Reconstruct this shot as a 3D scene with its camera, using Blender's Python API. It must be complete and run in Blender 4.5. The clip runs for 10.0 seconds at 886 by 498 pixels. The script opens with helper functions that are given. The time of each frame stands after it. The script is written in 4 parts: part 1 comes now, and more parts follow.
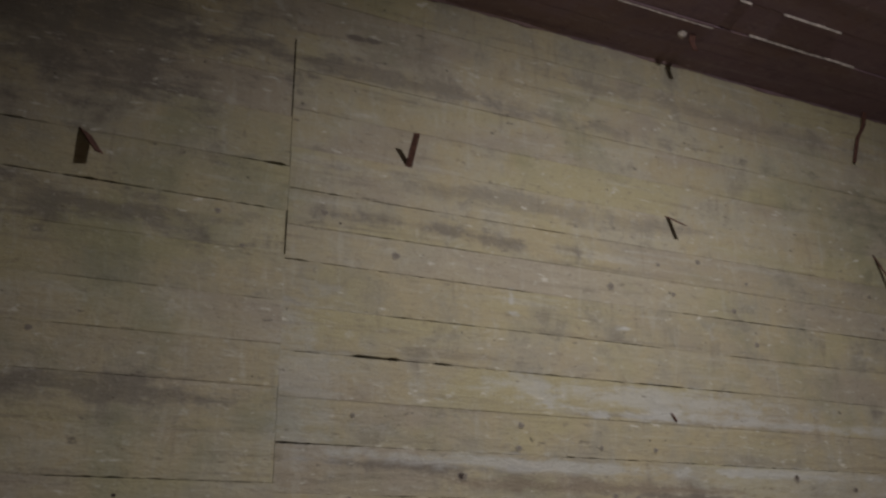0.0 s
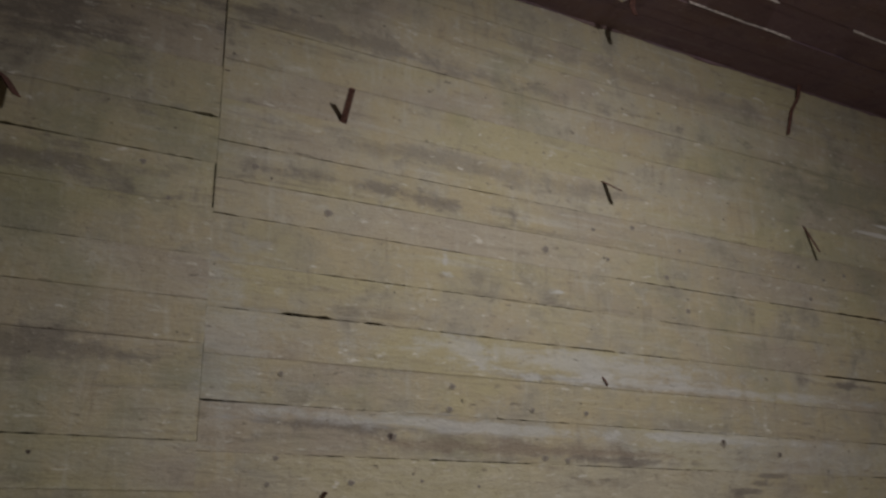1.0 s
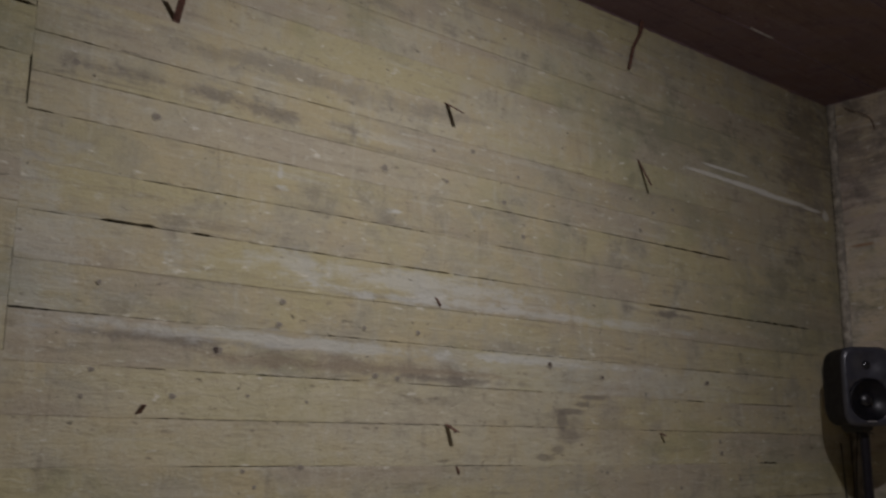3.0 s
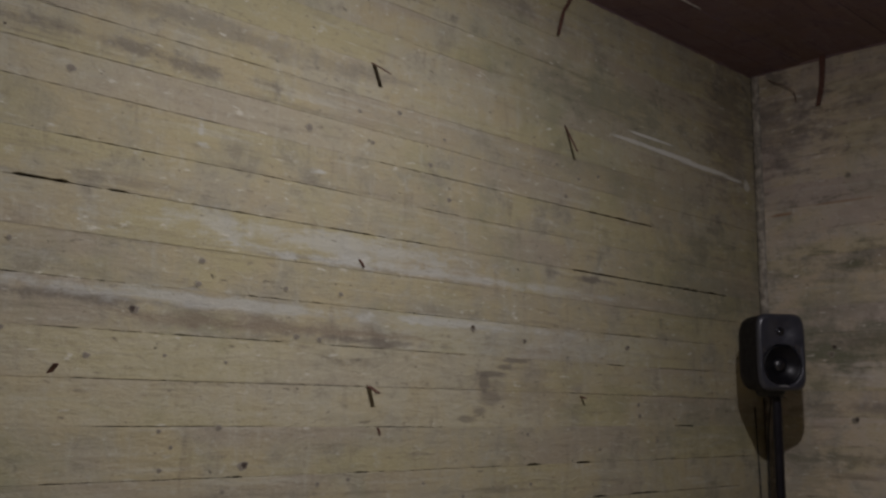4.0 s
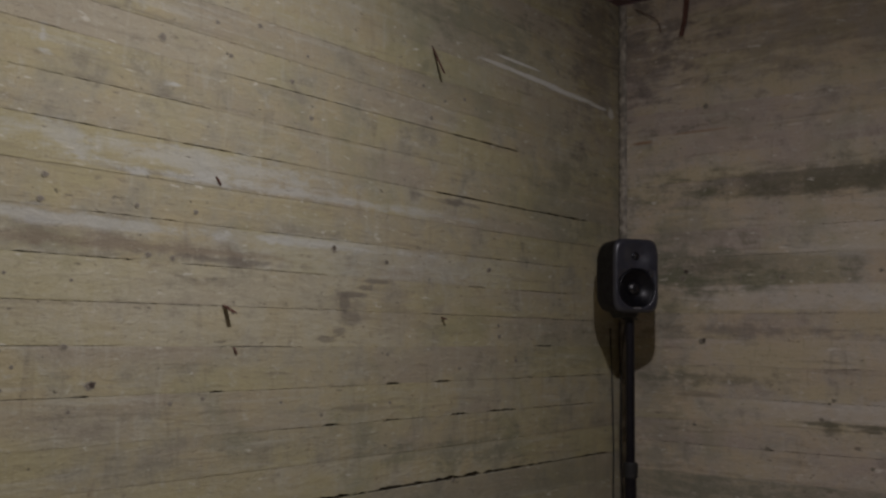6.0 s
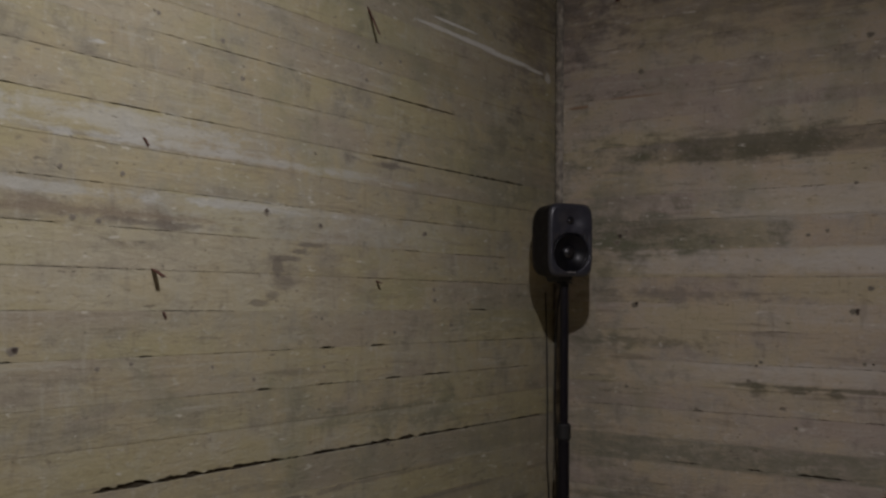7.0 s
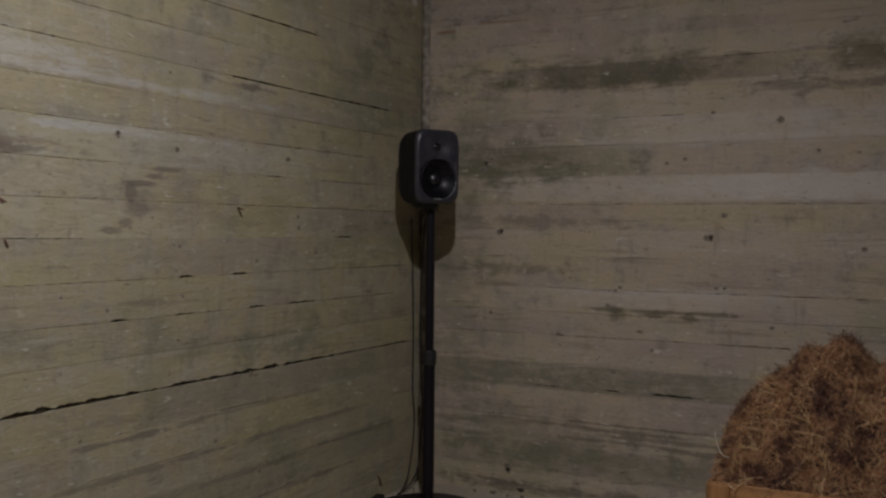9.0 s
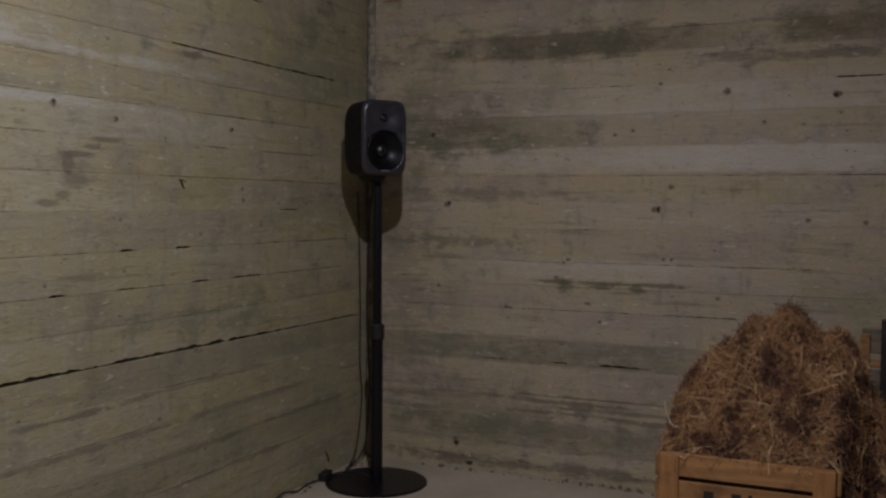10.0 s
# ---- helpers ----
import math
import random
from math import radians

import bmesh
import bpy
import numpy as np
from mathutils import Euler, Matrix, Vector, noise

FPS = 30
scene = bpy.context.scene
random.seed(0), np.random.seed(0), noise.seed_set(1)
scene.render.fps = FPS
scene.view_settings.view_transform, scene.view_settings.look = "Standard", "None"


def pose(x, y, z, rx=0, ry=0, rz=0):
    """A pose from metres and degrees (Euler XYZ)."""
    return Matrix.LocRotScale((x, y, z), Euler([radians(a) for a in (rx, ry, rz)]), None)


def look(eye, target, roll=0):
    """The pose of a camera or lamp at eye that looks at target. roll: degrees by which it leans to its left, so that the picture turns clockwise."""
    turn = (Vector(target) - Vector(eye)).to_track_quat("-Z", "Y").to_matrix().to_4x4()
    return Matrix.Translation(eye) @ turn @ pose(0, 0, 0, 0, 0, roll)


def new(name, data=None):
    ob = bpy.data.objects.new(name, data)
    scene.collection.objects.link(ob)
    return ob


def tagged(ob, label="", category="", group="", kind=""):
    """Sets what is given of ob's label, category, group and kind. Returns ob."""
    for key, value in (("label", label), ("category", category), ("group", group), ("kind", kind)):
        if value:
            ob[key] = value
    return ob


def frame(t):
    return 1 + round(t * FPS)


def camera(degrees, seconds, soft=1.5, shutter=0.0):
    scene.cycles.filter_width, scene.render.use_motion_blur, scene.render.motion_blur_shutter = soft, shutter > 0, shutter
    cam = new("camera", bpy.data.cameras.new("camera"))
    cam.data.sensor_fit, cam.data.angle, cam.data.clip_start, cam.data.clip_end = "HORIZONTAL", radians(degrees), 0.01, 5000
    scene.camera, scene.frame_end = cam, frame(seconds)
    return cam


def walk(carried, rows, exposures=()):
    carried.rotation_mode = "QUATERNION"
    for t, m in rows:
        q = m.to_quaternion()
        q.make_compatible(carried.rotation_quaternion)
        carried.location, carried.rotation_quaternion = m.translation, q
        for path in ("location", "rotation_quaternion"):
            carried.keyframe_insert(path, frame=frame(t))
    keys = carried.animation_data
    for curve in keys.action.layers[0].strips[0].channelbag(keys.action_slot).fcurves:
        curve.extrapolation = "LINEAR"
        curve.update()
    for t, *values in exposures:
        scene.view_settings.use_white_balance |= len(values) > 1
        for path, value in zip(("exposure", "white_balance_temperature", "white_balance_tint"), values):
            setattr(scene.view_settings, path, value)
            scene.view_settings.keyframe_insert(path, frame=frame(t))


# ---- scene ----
cam = camera(49.2, 10.0, soft=2.5, shutter=0.5)
walk(cam, [
    (0.0, look((-0.5191, -0.1934, 1.4774), (0.7745, 2.3647, 2.3619), 0.203)),
    (0.5, look((-0.4962, -0.1713, 1.4610), (0.8772, 2.3557, 2.3143), 0.263)),
    (1.0, look((-0.4750, -0.1560, 1.4471), (0.9915, 2.3338, 2.2534), 0.260)),
    (1.5, look((-0.4553, -0.1468, 1.4354), (1.0996, 2.3030, 2.1978), 0.239)),
    (2.0, look((-0.4369, -0.1428, 1.4258), (1.2256, 2.2520, 2.1337), 0.303)),
    (2.5, look((-0.4199, -0.1432, 1.4179), (1.3433, 2.1933, 2.0755), 0.392)),
    (3.0, look((-0.4039, -0.1471, 1.4118), (1.4638, 2.1218, 2.0149), 0.475)),
    (4.5, look((-0.3609, -0.1724, 1.4010), (1.7496, 1.9134, 1.8431), 0.704)),
    (5.0, look((-0.3478, -0.1825, 1.3994), (1.8388, 1.8361, 1.7784), 0.654)),
    (5.5, look((-0.3351, -0.1921, 1.3984), (1.9168, 1.7637, 1.7206), 0.771)),
    (7.0, look((-0.2976, -0.2096, 1.3973), (2.1355, 1.5381, 1.5566), 0.695)),
    (7.5, look((-0.2849, -0.2090, 1.3969), (2.2067, 1.4587, 1.5019), 0.727)),
    (8.0, look((-0.2718, -0.2037, 1.3962), (2.2822, 1.3695, 1.4415), 0.622)),
    (8.5, look((-0.2582, -0.1930, 1.3949), (2.3477, 1.2933, 1.3888), 0.633)),
    (9.0, look((-0.2439, -0.1761, 1.3928), (2.4113, 1.2191, 1.3341), 0.601)),
    (9.5, look((-0.2288, -0.1520, 1.3898), (2.4661, 1.1619, 1.2869), 0.497)),
    (10.0, look((-0.2128, -0.1201, 1.3857), (2.5211, 1.1073, 1.2470), 0.459)),
], exposures=[(0.0, 0.05), (3.0, 0.05), (7.0, 0.07), (10.0, 0.12)])

# the room: long wall at y = WY, end wall at x = WX, floor 0, ceiling HC
WY, WX, HC = 2.421, 4.420, 3.27

# one shaded lamp under the ceiling, turned towards the corner, and almost nothing else
lamp = bpy.data.lights.new("room_lamp", "SPOT")
lamp.energy, lamp.color, lamp.shadow_soft_size = 165.0, (1.0, 0.947, 1.01), 0.045
lamp.spot_size, lamp.spot_blend = radians(176), 1.0
new("room_lamp", lamp).matrix_world = look((1.16, 0.43, 3.20), (1.370, 0.760, 2.28))

world = bpy.data.worlds.new("world")
scene.world = world
world.use_nodes = True
world.node_tree.nodes["Background"].inputs[0].default_value = (0.6, 0.62, 0.7, 1)
world.node_tree.nodes["Background"].inputs[1].default_value = 0.02


# ---- materials ----
class Nodes:
    """A small wrapper to write node trees in few lines."""

    def __init__(self, name):
        self.mat = bpy.data.materials.new(name)
        self.mat.use_nodes = True
        self.tree = self.mat.node_tree
        self.bsdf = self.tree.nodes["Principled BSDF"]

    def add(self, kind):
        return self.tree.nodes.new(kind)

    def link(self, a, b):
        self.tree.links.new(a, b)

    def put(self, socket, value):
        if isinstance(value, (int, float, tuple)):
            socket.default_value = value
        else:
            self.link(value, socket)

    def coords(self, scale=(1, 1, 1), shift=None):
        tex = self.add("ShaderNodeTexCoord")
        mapping = self.add("ShaderNodeMapping")
        self.link(tex.outputs["Object"], mapping.inputs["Vector"])
        mapping.inputs["Scale"].default_value = scale
        if shift is not None:
            self.link(shift, mapping.inputs["Location"])
        return mapping.outputs["Vector"]

    def noise(self, vector, scale, detail=4.0, rough=0.55, warp=0.0):
        node = self.add("ShaderNodeTexNoise")
        self.link(vector, node.inputs["Vector"])
        for key, value in (("Scale", scale), ("Detail", detail), ("Roughness", rough), ("Distortion", warp)):
            node.inputs[key].default_value = value
        return node.outputs["Fac"]

    def ramp(self, fac, lo, hi, a=0.0, b=1.0):
        node = self.add("ShaderNodeMapRange")
        node.interpolation_type = "SMOOTHSTEP"
        self.link(fac, node.inputs["Value"])
        for key, value in (("From Min", lo), ("From Max", hi), ("To Min", a), ("To Max", b)):
            node.inputs[key].default_value = value
        return node.outputs["Result"]

    def math(self, op, a, b=0.0):
        node = self.add("ShaderNodeMath")
        node.operation = op
        self.put(node.inputs[0], a)
        self.put(node.inputs[1], b)
        return node.outputs[0]

    def mix(self, fac, a, b, blend="MIX"):
        node = self.add("ShaderNodeMix")
        node.data_type, node.blend_type = "RGBA", blend
        self.put(node.inputs[0], fac)
        for socket, value in ((node.inputs[6], a), (node.inputs[7], b)):
            self.put(socket, (*value, 1) if isinstance(value, tuple) else value)
        return node.outputs[2]

    def bump(self, height, strength, distance, below=None):
        node = self.add("ShaderNodeBump")
        self.link(height, node.inputs["Height"])
        node.inputs["Strength"].default_value, node.inputs["Distance"].default_value = strength, distance
        if below is not None:
            self.link(below, node.inputs["Normal"])
        return node.outputs["Normal"]

    def finish(self, color, rough, normal=None, metal=0.0, specular=0.5):
        self.put(self.bsdf.inputs["Base Color"], (*color, 1) if isinstance(color, tuple) else color)
        self.put(self.bsdf.inputs["Roughness"], rough)
        self.bsdf.inputs["Metallic"].default_value = metal
        self.bsdf.inputs["Specular IOR Level"].default_value = specular
        if normal is not None:
            self.link(normal, self.bsdf.inputs["Normal"])
        return self.mat


def board_concrete(name, along, base=(0.362, 0.340, 0.248), pale=(0.475, 0.46, 0.375), dark=(0.185, 0.160, 0.118), algae=0.5, stains=(), boards=()):
    """Concrete cast against rough boards: mottled, with grain, lime, damp and pits that run along the given axis (0: x, 1: y).
    stains: (colour, spots), each spot (along, height, half length, half height, amount and, where the outline is not fully ragged, how ragged).
    boards: single board prints of another tone, as (from, to, lower joint, upper joint, amount, colour)."""
    n = Nodes(name)
    info = n.add("ShaderNodeObjectInfo")
    scatter = n.add("ShaderNodeCombineXYZ")
    for k in range(3):
        n.link(n.math("MULTIPLY", info.outputs["Random"], (17.0, 11.0, 23.0)[k]), scatter.inputs[k])
    shift = scatter.outputs[0]
    lengthwise = lambda l, a: tuple(l if k == along else a for k in range(3))
    grain = n.noise(n.coords(lengthwise(5.0, 150), shift), 1.0, 4.0, 0.65, 0.25)
    streak = n.noise(n.coords(lengthwise(1.6, 26), shift), 1.0, 7.0, 0.68, 0.25)
    hue = n.noise(n.coords(lengthwise(1.2, 3.0), shift), 1.0, 3.0, 0.55, 0.5)
    smear = n.noise(n.coords(lengthwise(5.0, 24), shift), 1.0, 7.0, 0.72, 0.35)
    upright = n.noise(n.coords(lengthwise(26.0, 4.0)), 1.0, 5.0, 0.65, 0.3)
    blotch = n.noise(n.coords(), 1.9, 6.0, 0.62, 0.4)
    tint = n.noise(n.coords(), 6.5, 6.0, 0.7, 0.3)
    mottle = n.noise(n.coords(lengthwise(15, 24)), 1.0, 6.0, 0.72, 0.2)
    speck = n.noise(n.coords(), 85.0, 4.0, 0.7)
    fleck = n.noise(n.coords(lengthwise(14, 46), shift), 1.0, 3.0, 0.6, 0.3)
    pits = n.noise(n.coords(lengthwise(32, 48)), 1.0, 3.0, 0.55, 0.2)
    color = n.mix(n.ramp(info.outputs["Random"], 0.0, 1.0), tuple(0.86 * c for c in base), tuple(1.13 * c for c in base))
    color = n.mix(n.ramp(tint, 0.35, 0.66), color, tuple(c * f for c, f in zip(base, (1.10, 1.02, 0.86))))
    color = n.mix(n.ramp(hue, 0.50, 0.66, 0.0, 0.75), color, tuple(c * f for c, f in zip(base, (1.08, 1.04, 0.80))))
    color = n.mix(n.ramp(hue, 0.50, 0.34, 0.0, 0.70), color, tuple(c * f for c, f in zip(base, (0.93, 0.87, 0.90))))
    color = n.mix(n.ramp(streak, 0.54, 0.72, 0.0, 0.50), color, pale)
    color = n.mix(n.ramp(streak, 0.45, 0.28, 0.0, 0.60), color, dark)
    color = n.mix(n.ramp(upright, 0.56, 0.74, 0.0, 0.34), color, pale)
    color = n.mix(n.ramp(upright, 0.42, 0.28, 0.0, 0.30), color, dark)
    color = n.mix(n.ramp(smear, 0.40, 0.26, 0.0, 0.70), color, dark)
    color = n.mix(n.ramp(tint, 0.46, 0.30, 0.0, 0.38), color, dark)
    color = n.mix(n.ramp(mottle, 0.43, 0.28, 0.0, 0.56), color, dark)
    color = n.mix(n.ramp(mottle, 0.56, 0.70, 0.0, 0.58), color, pale)
    color = n.mix(n.ramp(smear, 0.60, 0.76, 0.0, 0.60), color, tuple(1.15 * c for c in pale))
    color = n.mix(n.ramp(blotch, 0.53, 0.72, 0.0, algae), color, tuple(c * f for c, f in zip(base, (0.58, 0.66, 0.52))))
    where = n.add("ShaderNodeSeparateXYZ")
    n.link(n.coords(), where.inputs[0])
    wobble = n.math("MULTIPLY", n.math("SUBTRACT", tint, 0.5), 0.020)
    height = n.math("ADD", where.outputs[2], wobble)
    broken = n.math("ADD", n.math("MULTIPLY", smear, 0.55), n.math("MULTIPLY", mottle, 0.45))
    for u0, u1, z0, z1, amount, tone in boards:
        mask = n.math("MULTIPLY", n.ramp(height, z0 - 0.006, z0 + 0.010), n.ramp(height, z1 + 0.006, z1 - 0.010))
        mask = n.math("MULTIPLY", mask, n.math("MULTIPLY", n.ramp(where.outputs[along], u0 - 0.2, u0 + 0.2), n.ramp(where.outputs[along], u1 + 0.2, u1 - 0.2)))
        mask = n.math("MULTIPLY", mask, n.ramp(broken, 0.36, 0.58, 0.20 * amount, 1.30 * amount))
        color = n.mix(mask, color, tone)
    ragged_by = n.math("ADD", n.math("MULTIPLY", n.math("SUBTRACT", smear, 0.5), 4.2), n.math("MULTIPLY", n.math("SUBTRACT", tint, 0.5), 3.4))
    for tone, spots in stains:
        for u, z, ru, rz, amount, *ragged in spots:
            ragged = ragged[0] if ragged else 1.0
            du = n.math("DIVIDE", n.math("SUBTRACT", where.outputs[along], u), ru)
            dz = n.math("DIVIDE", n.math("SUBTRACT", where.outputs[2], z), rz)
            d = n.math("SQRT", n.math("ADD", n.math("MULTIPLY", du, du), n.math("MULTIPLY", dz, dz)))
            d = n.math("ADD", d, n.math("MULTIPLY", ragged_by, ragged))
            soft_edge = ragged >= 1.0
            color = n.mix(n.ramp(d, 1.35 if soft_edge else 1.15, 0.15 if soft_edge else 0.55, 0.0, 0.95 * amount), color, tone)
    color = n.mix(n.ramp(grain, 0.40, 0.24, 0.0, 0.12), color, tuple(0.8 * c for c in dark))
    color = n.mix(n.ramp(fleck, 0.64, 0.74, 0.0, 0.75), color, tuple(1.25 * c for c in pale))
    color = n.mix(n.ramp(fleck, 0.335, 0.25, 0.0, 0.70), color, tuple(0.7 * c for c in dark))
    color = n.mix(n.ramp(speck, 0.58, 0.72, 0.0, 0.36), color, tuple(1.1 * c for c in pale))
    color = n.mix(n.ramp(speck, 0.42, 0.28, 0.0, 0.36), color, dark)
    pit = n.ramp(pits, 0.300, 0.245)
    color = n.mix(n.math("MULTIPLY", pit, 0.75), color, tuple(0.5 * c for c in dark))
    rough_face = n.math("ADD", n.math("MULTIPLY", grain, 0.35), n.math("ADD", n.math("MULTIPLY", speck, 0.8), fleck))
    bump = n.bump(n.math("SUBTRACT", rough_face, n.math("MULTIPLY", pit, 2.5)), 0.34, 0.005)
    bump = n.bump(n.math("ADD", smear, n.math("ADD", tint, mottle)), 0.6, 0.010, bump)
    return n.finish(color, n.ramp(smear, 0.3, 0.7, 0.80, 0.95), bump, specular=0.2)


def painted(name, color, rough, metal=0.0, wear=0.25, scale=30.0, specular=0.5):
    n = Nodes(name)
    mott = n.noise(n.coords(), scale, 4.0, 0.6)
    c = n.mix(n.ramp(mott, 0.35, 0.7), tuple(x * (1 - wear) for x in color), tuple(min(1, x * (1 + wear)) for x in color))
    return n.finish(c, n.ramp(mott, 0.3, 0.7, rough * 0.85, min(1, rough * 1.15)), n.bump(mott, 0.12, 0.002), metal, specular)


def timber(name, color, along):
    n = Nodes(name)
    info = n.add("ShaderNodeObjectInfo")
    scatter = n.add("ShaderNodeCombineXYZ")
    for k in range(3):
        n.link(n.math("MULTIPLY", info.outputs["Random"], (9.0, 13.0, 21.0)[k]), scatter.inputs[k])
    stretch = tuple(2.2 if k == along else 30.0 for k in range(3))
    grain = n.noise(n.coords(stretch, scatter.outputs[0]), 1.0, 5.0, 0.6, 1.2)
    dirt = n.noise(n.coords(), 7.0, 4.0, 0.6)
    c = n.mix(n.ramp(grain, 0.3, 0.7), tuple(x * 0.72 for x in color), tuple(min(1, x * 1.18) for x in color))
    c = n.mix(n.ramp(dirt, 0.52, 0.72, 0, 0.6), c, tuple(x * 0.3 for x in color))
    return n.finish(c, 0.62, n.bump(grain, 0.4, 0.002), specular=0.35)


def straw(name, a, b, c):
    n = Nodes(name)
    geo = n.add("ShaderNodeNewGeometry")
    r = geo.outputs["Random Per Island"]
    col = n.mix(n.ramp(r, 0.0, 0.6), a, b)
    col = n.mix(n.ramp(r, 0.86, 1.0), col, c)
    # dark clumps put the shade of the heap's hollows, and older hay, into the colour
    shade_clumps = n.noise(n.coords(), 6.5, 4.0, 0.65)
    col = n.mix(n.ramp(shade_clumps, 0.48, 0.60, 0.0, 0.88), col, tuple(v * f for v, f in zip(a, (0.42, 0.36, 0.50))))
    col = n.mix(n.ramp(shade_clumps, 0.44, 0.30, 0.0, 0.5), col, tuple(v * f for v, f in zip(b, (1.15, 1.15, 1.05))))
    return n.finish(col, 0.75, specular=0.3)


def floor_mix():
    n = Nodes("dusty_floor")
    big = n.noise(n.coords(), 1.3, 5.0, 0.6)
    fine = n.noise(n.coords(), 38.0, 5.0, 0.65)
    c = n.mix(n.ramp(big, 0.35, 0.7), (0.40, 0.36, 0.28), (0.55, 0.50, 0.41))
    c = n.mix(n.ramp(fine, 0.55, 0.75, 0, 0.4), c, (0.25, 0.22, 0.17))
    return n.finish(c, 0.9, n.bump(fine, 0.4, 0.004), specular=0.2)


RUSTY = (0.27, 0.155, 0.08)
DARK_PLUM = (0.085, 0.062, 0.068)
MOSS = (0.125, 0.118, 0.075)
WHITE, UMBER, GREEN, BROWN = (0.49, 0.495, 0.44), (0.165, 0.145, 0.115), (0.175, 0.18, 0.115), (0.23, 0.185, 0.13)
LONG_STAIN_1 = UMBER, (
    (2.3, 0.634, 0.4, 0.012, 0.7, 0.7), (3.0, 0.644, 0.6, 0.01, 0.5, 0.7), (2.45, 0.502, 0.5, 0.013, 0.6, 0.7), (3.4, 0.507, 0.7, 0.011, 0.5, 0.7), (3.0, 0.372, 0.6, 0.012, 0.5, 0.7),
    (3.7, 0.382, 0.5, 0.011, 0.5, 0.7), (3.3, 0.246, 0.6, 0.012, 0.5, 0.7),)
LONG_STAIN_2 = BROWN, (
    (1.39, 1.663, 0.55, 0.026, 0.75), (2.61, 1.496, 0.3, 0.1, 0.3),)
LONG_STAIN_3 = UMBER, (
    (1.75, 1.64, 0.35, 0.012, 0.7), (0.7, 1.705, 0.28, 0.016, 0.8), (0.94, 2.442, 0.42, 0.03, 0.7), (2.36, 0.283, 0.5, 0.07, 0.6), (-0.34, 2.898, 0.5, 0.2, 0.75),
    (-0.25, 2.359, 0.4, 0.06, 0.75), (-0.12, 1.87, 0.45, 0.035, 0.65), (0.485, 3.049, 0.035, 0.012, 1.0, 0.3), (0.545, 3.053, 0.03, 0.012, 1.0, 0.3), (0.75, 2.929, 0.9, 0.035, 0.6),)
LONG_STAIN_4 = UMBER, (
    (1.15, 2.587, 0.8, 0.04, 0.45), (2.01, 3.093, 1.1, 0.03, 0.4), (2.96, 1.981, 0.22, 0.014, 0.9), (2.48, 1.607, 0.1, 0.011, 0.75, 0.55), (2.42, 1.58, 0.06, 0.014, 0.7, 0.6),
    (2.36, 1.551, 0.07, 0.012, 0.75, 0.55), (2.3, 1.515, 0.026, 0.032, 0.65, 0.4), (2.33, 1.452, 0.06, 0.03, 0.55, 0.6), (2.27, 1.408, 0.05, 0.02, 0.6, 0.6), (2.21, 1.38, 0.05, 0.014, 0.6, 0.55),)
LONG_STAIN_5 = GREEN, (
    (3.15, 2.837, 0.55, 0.1, 0.5), (4.05, 1.341, 0.55, 0.14, 0.35), (3.76, 0.554, 0.9, 0.35, 0.25), (3.89, 2.032, 0.6, 0.22, 0.38), (2.97, 0.912, 0.45, 0.05, 0.5),)
# darker and more purple at the top, next to the corner
LONG_PATCH_6 = DARK_PLUM, (
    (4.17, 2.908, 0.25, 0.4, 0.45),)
LONG_STAIN_7 = WHITE, (
    (1.5, 1.955, 0.65, 0.042, 0.62), (2.15, 1.906, 0.85, 0.018, 0.65, 1.0), (1.14, 1.725, 0.55, 0.02, 0.65), (2.21, 1.729, 0.5, 0.016, 0.8), (0.38, 1.906, 0.12, 0.22, 0.35),
    (1.05, 2.249, 0.016, 0.03, 1.0), (1.06, 2.204, 0.03, 0.01, 1.0), (1.51, 2.196, 0.035, 0.01, 1.0),)
LONG_STAIN_8 = (0.66, 0.66, 0.6), (
    (3.3, 2.67, 0.2, 0.01, 0.7, 0.35), (3.62, 2.666, 0.24, 0.013, 0.9, 0.3), (3.95, 2.655, 0.24, 0.015, 1.0, 0.25), (4.2, 2.645, 0.1, 0.01, 0.9, 0.2), (3.45, 2.716, 0.18, 0.007, 0.9, 0.3),
    (4.34, 2.63, 0.035, 0.035, 0.8, 0.3),)
STAINS_LONG = (LONG_STAIN_1, LONG_STAIN_2, LONG_STAIN_3, LONG_STAIN_4, LONG_STAIN_5, LONG_PATCH_6, LONG_STAIN_7, LONG_STAIN_8)
END_STAIN_1 = (0.56, 0.525, 0.46), (
    (0.49, 1.615, 0.8, 0.055, 0.9), (1.03, 1.093, 0.6, 0.03, 0.6), (0.93, 1.834, 0.9, 0.03, 0.5),)
END_STAIN_2 = MOSS, (
    (1.27, 2.179, 0.62, 0.085, 0.65), (1.23, 2.15, 0.5, 0.03, 0.5), (0.14, 2.189, 0.3, 0.085, 0.65), (1.87, 1.768, 0.45, 0.08, 0.6), (1.23, 0.425, 0.42, 0.008, 0.5, 0.7), (1.91, 1.192, 0.4, 0.03, 0.5), (1.05, 1.003, 0.36, 0.012, 0.75, 0.8), (1.26, 0.985, 0.05, 0.026, 0.6, 1.0), (1.11, 0.988, 0.08, 0.022, 0.7, 0.9),
    (0.94, 0.98, 0.05, 0.03, 0.7, 0.7),)
END_STAIN_3 = GREEN, (
    (1.67, 1.714, 0.5, 0.055, 0.65), (1.45, 0.24, 0.7, 0.07, 0.5), (2.2, 1.25, 0.22, 0.95, 0.4), (1.75, 0.32, 0.55, 0.2, 0.4), (2.05, 1.95, 0.3, 0.3, 0.35),)
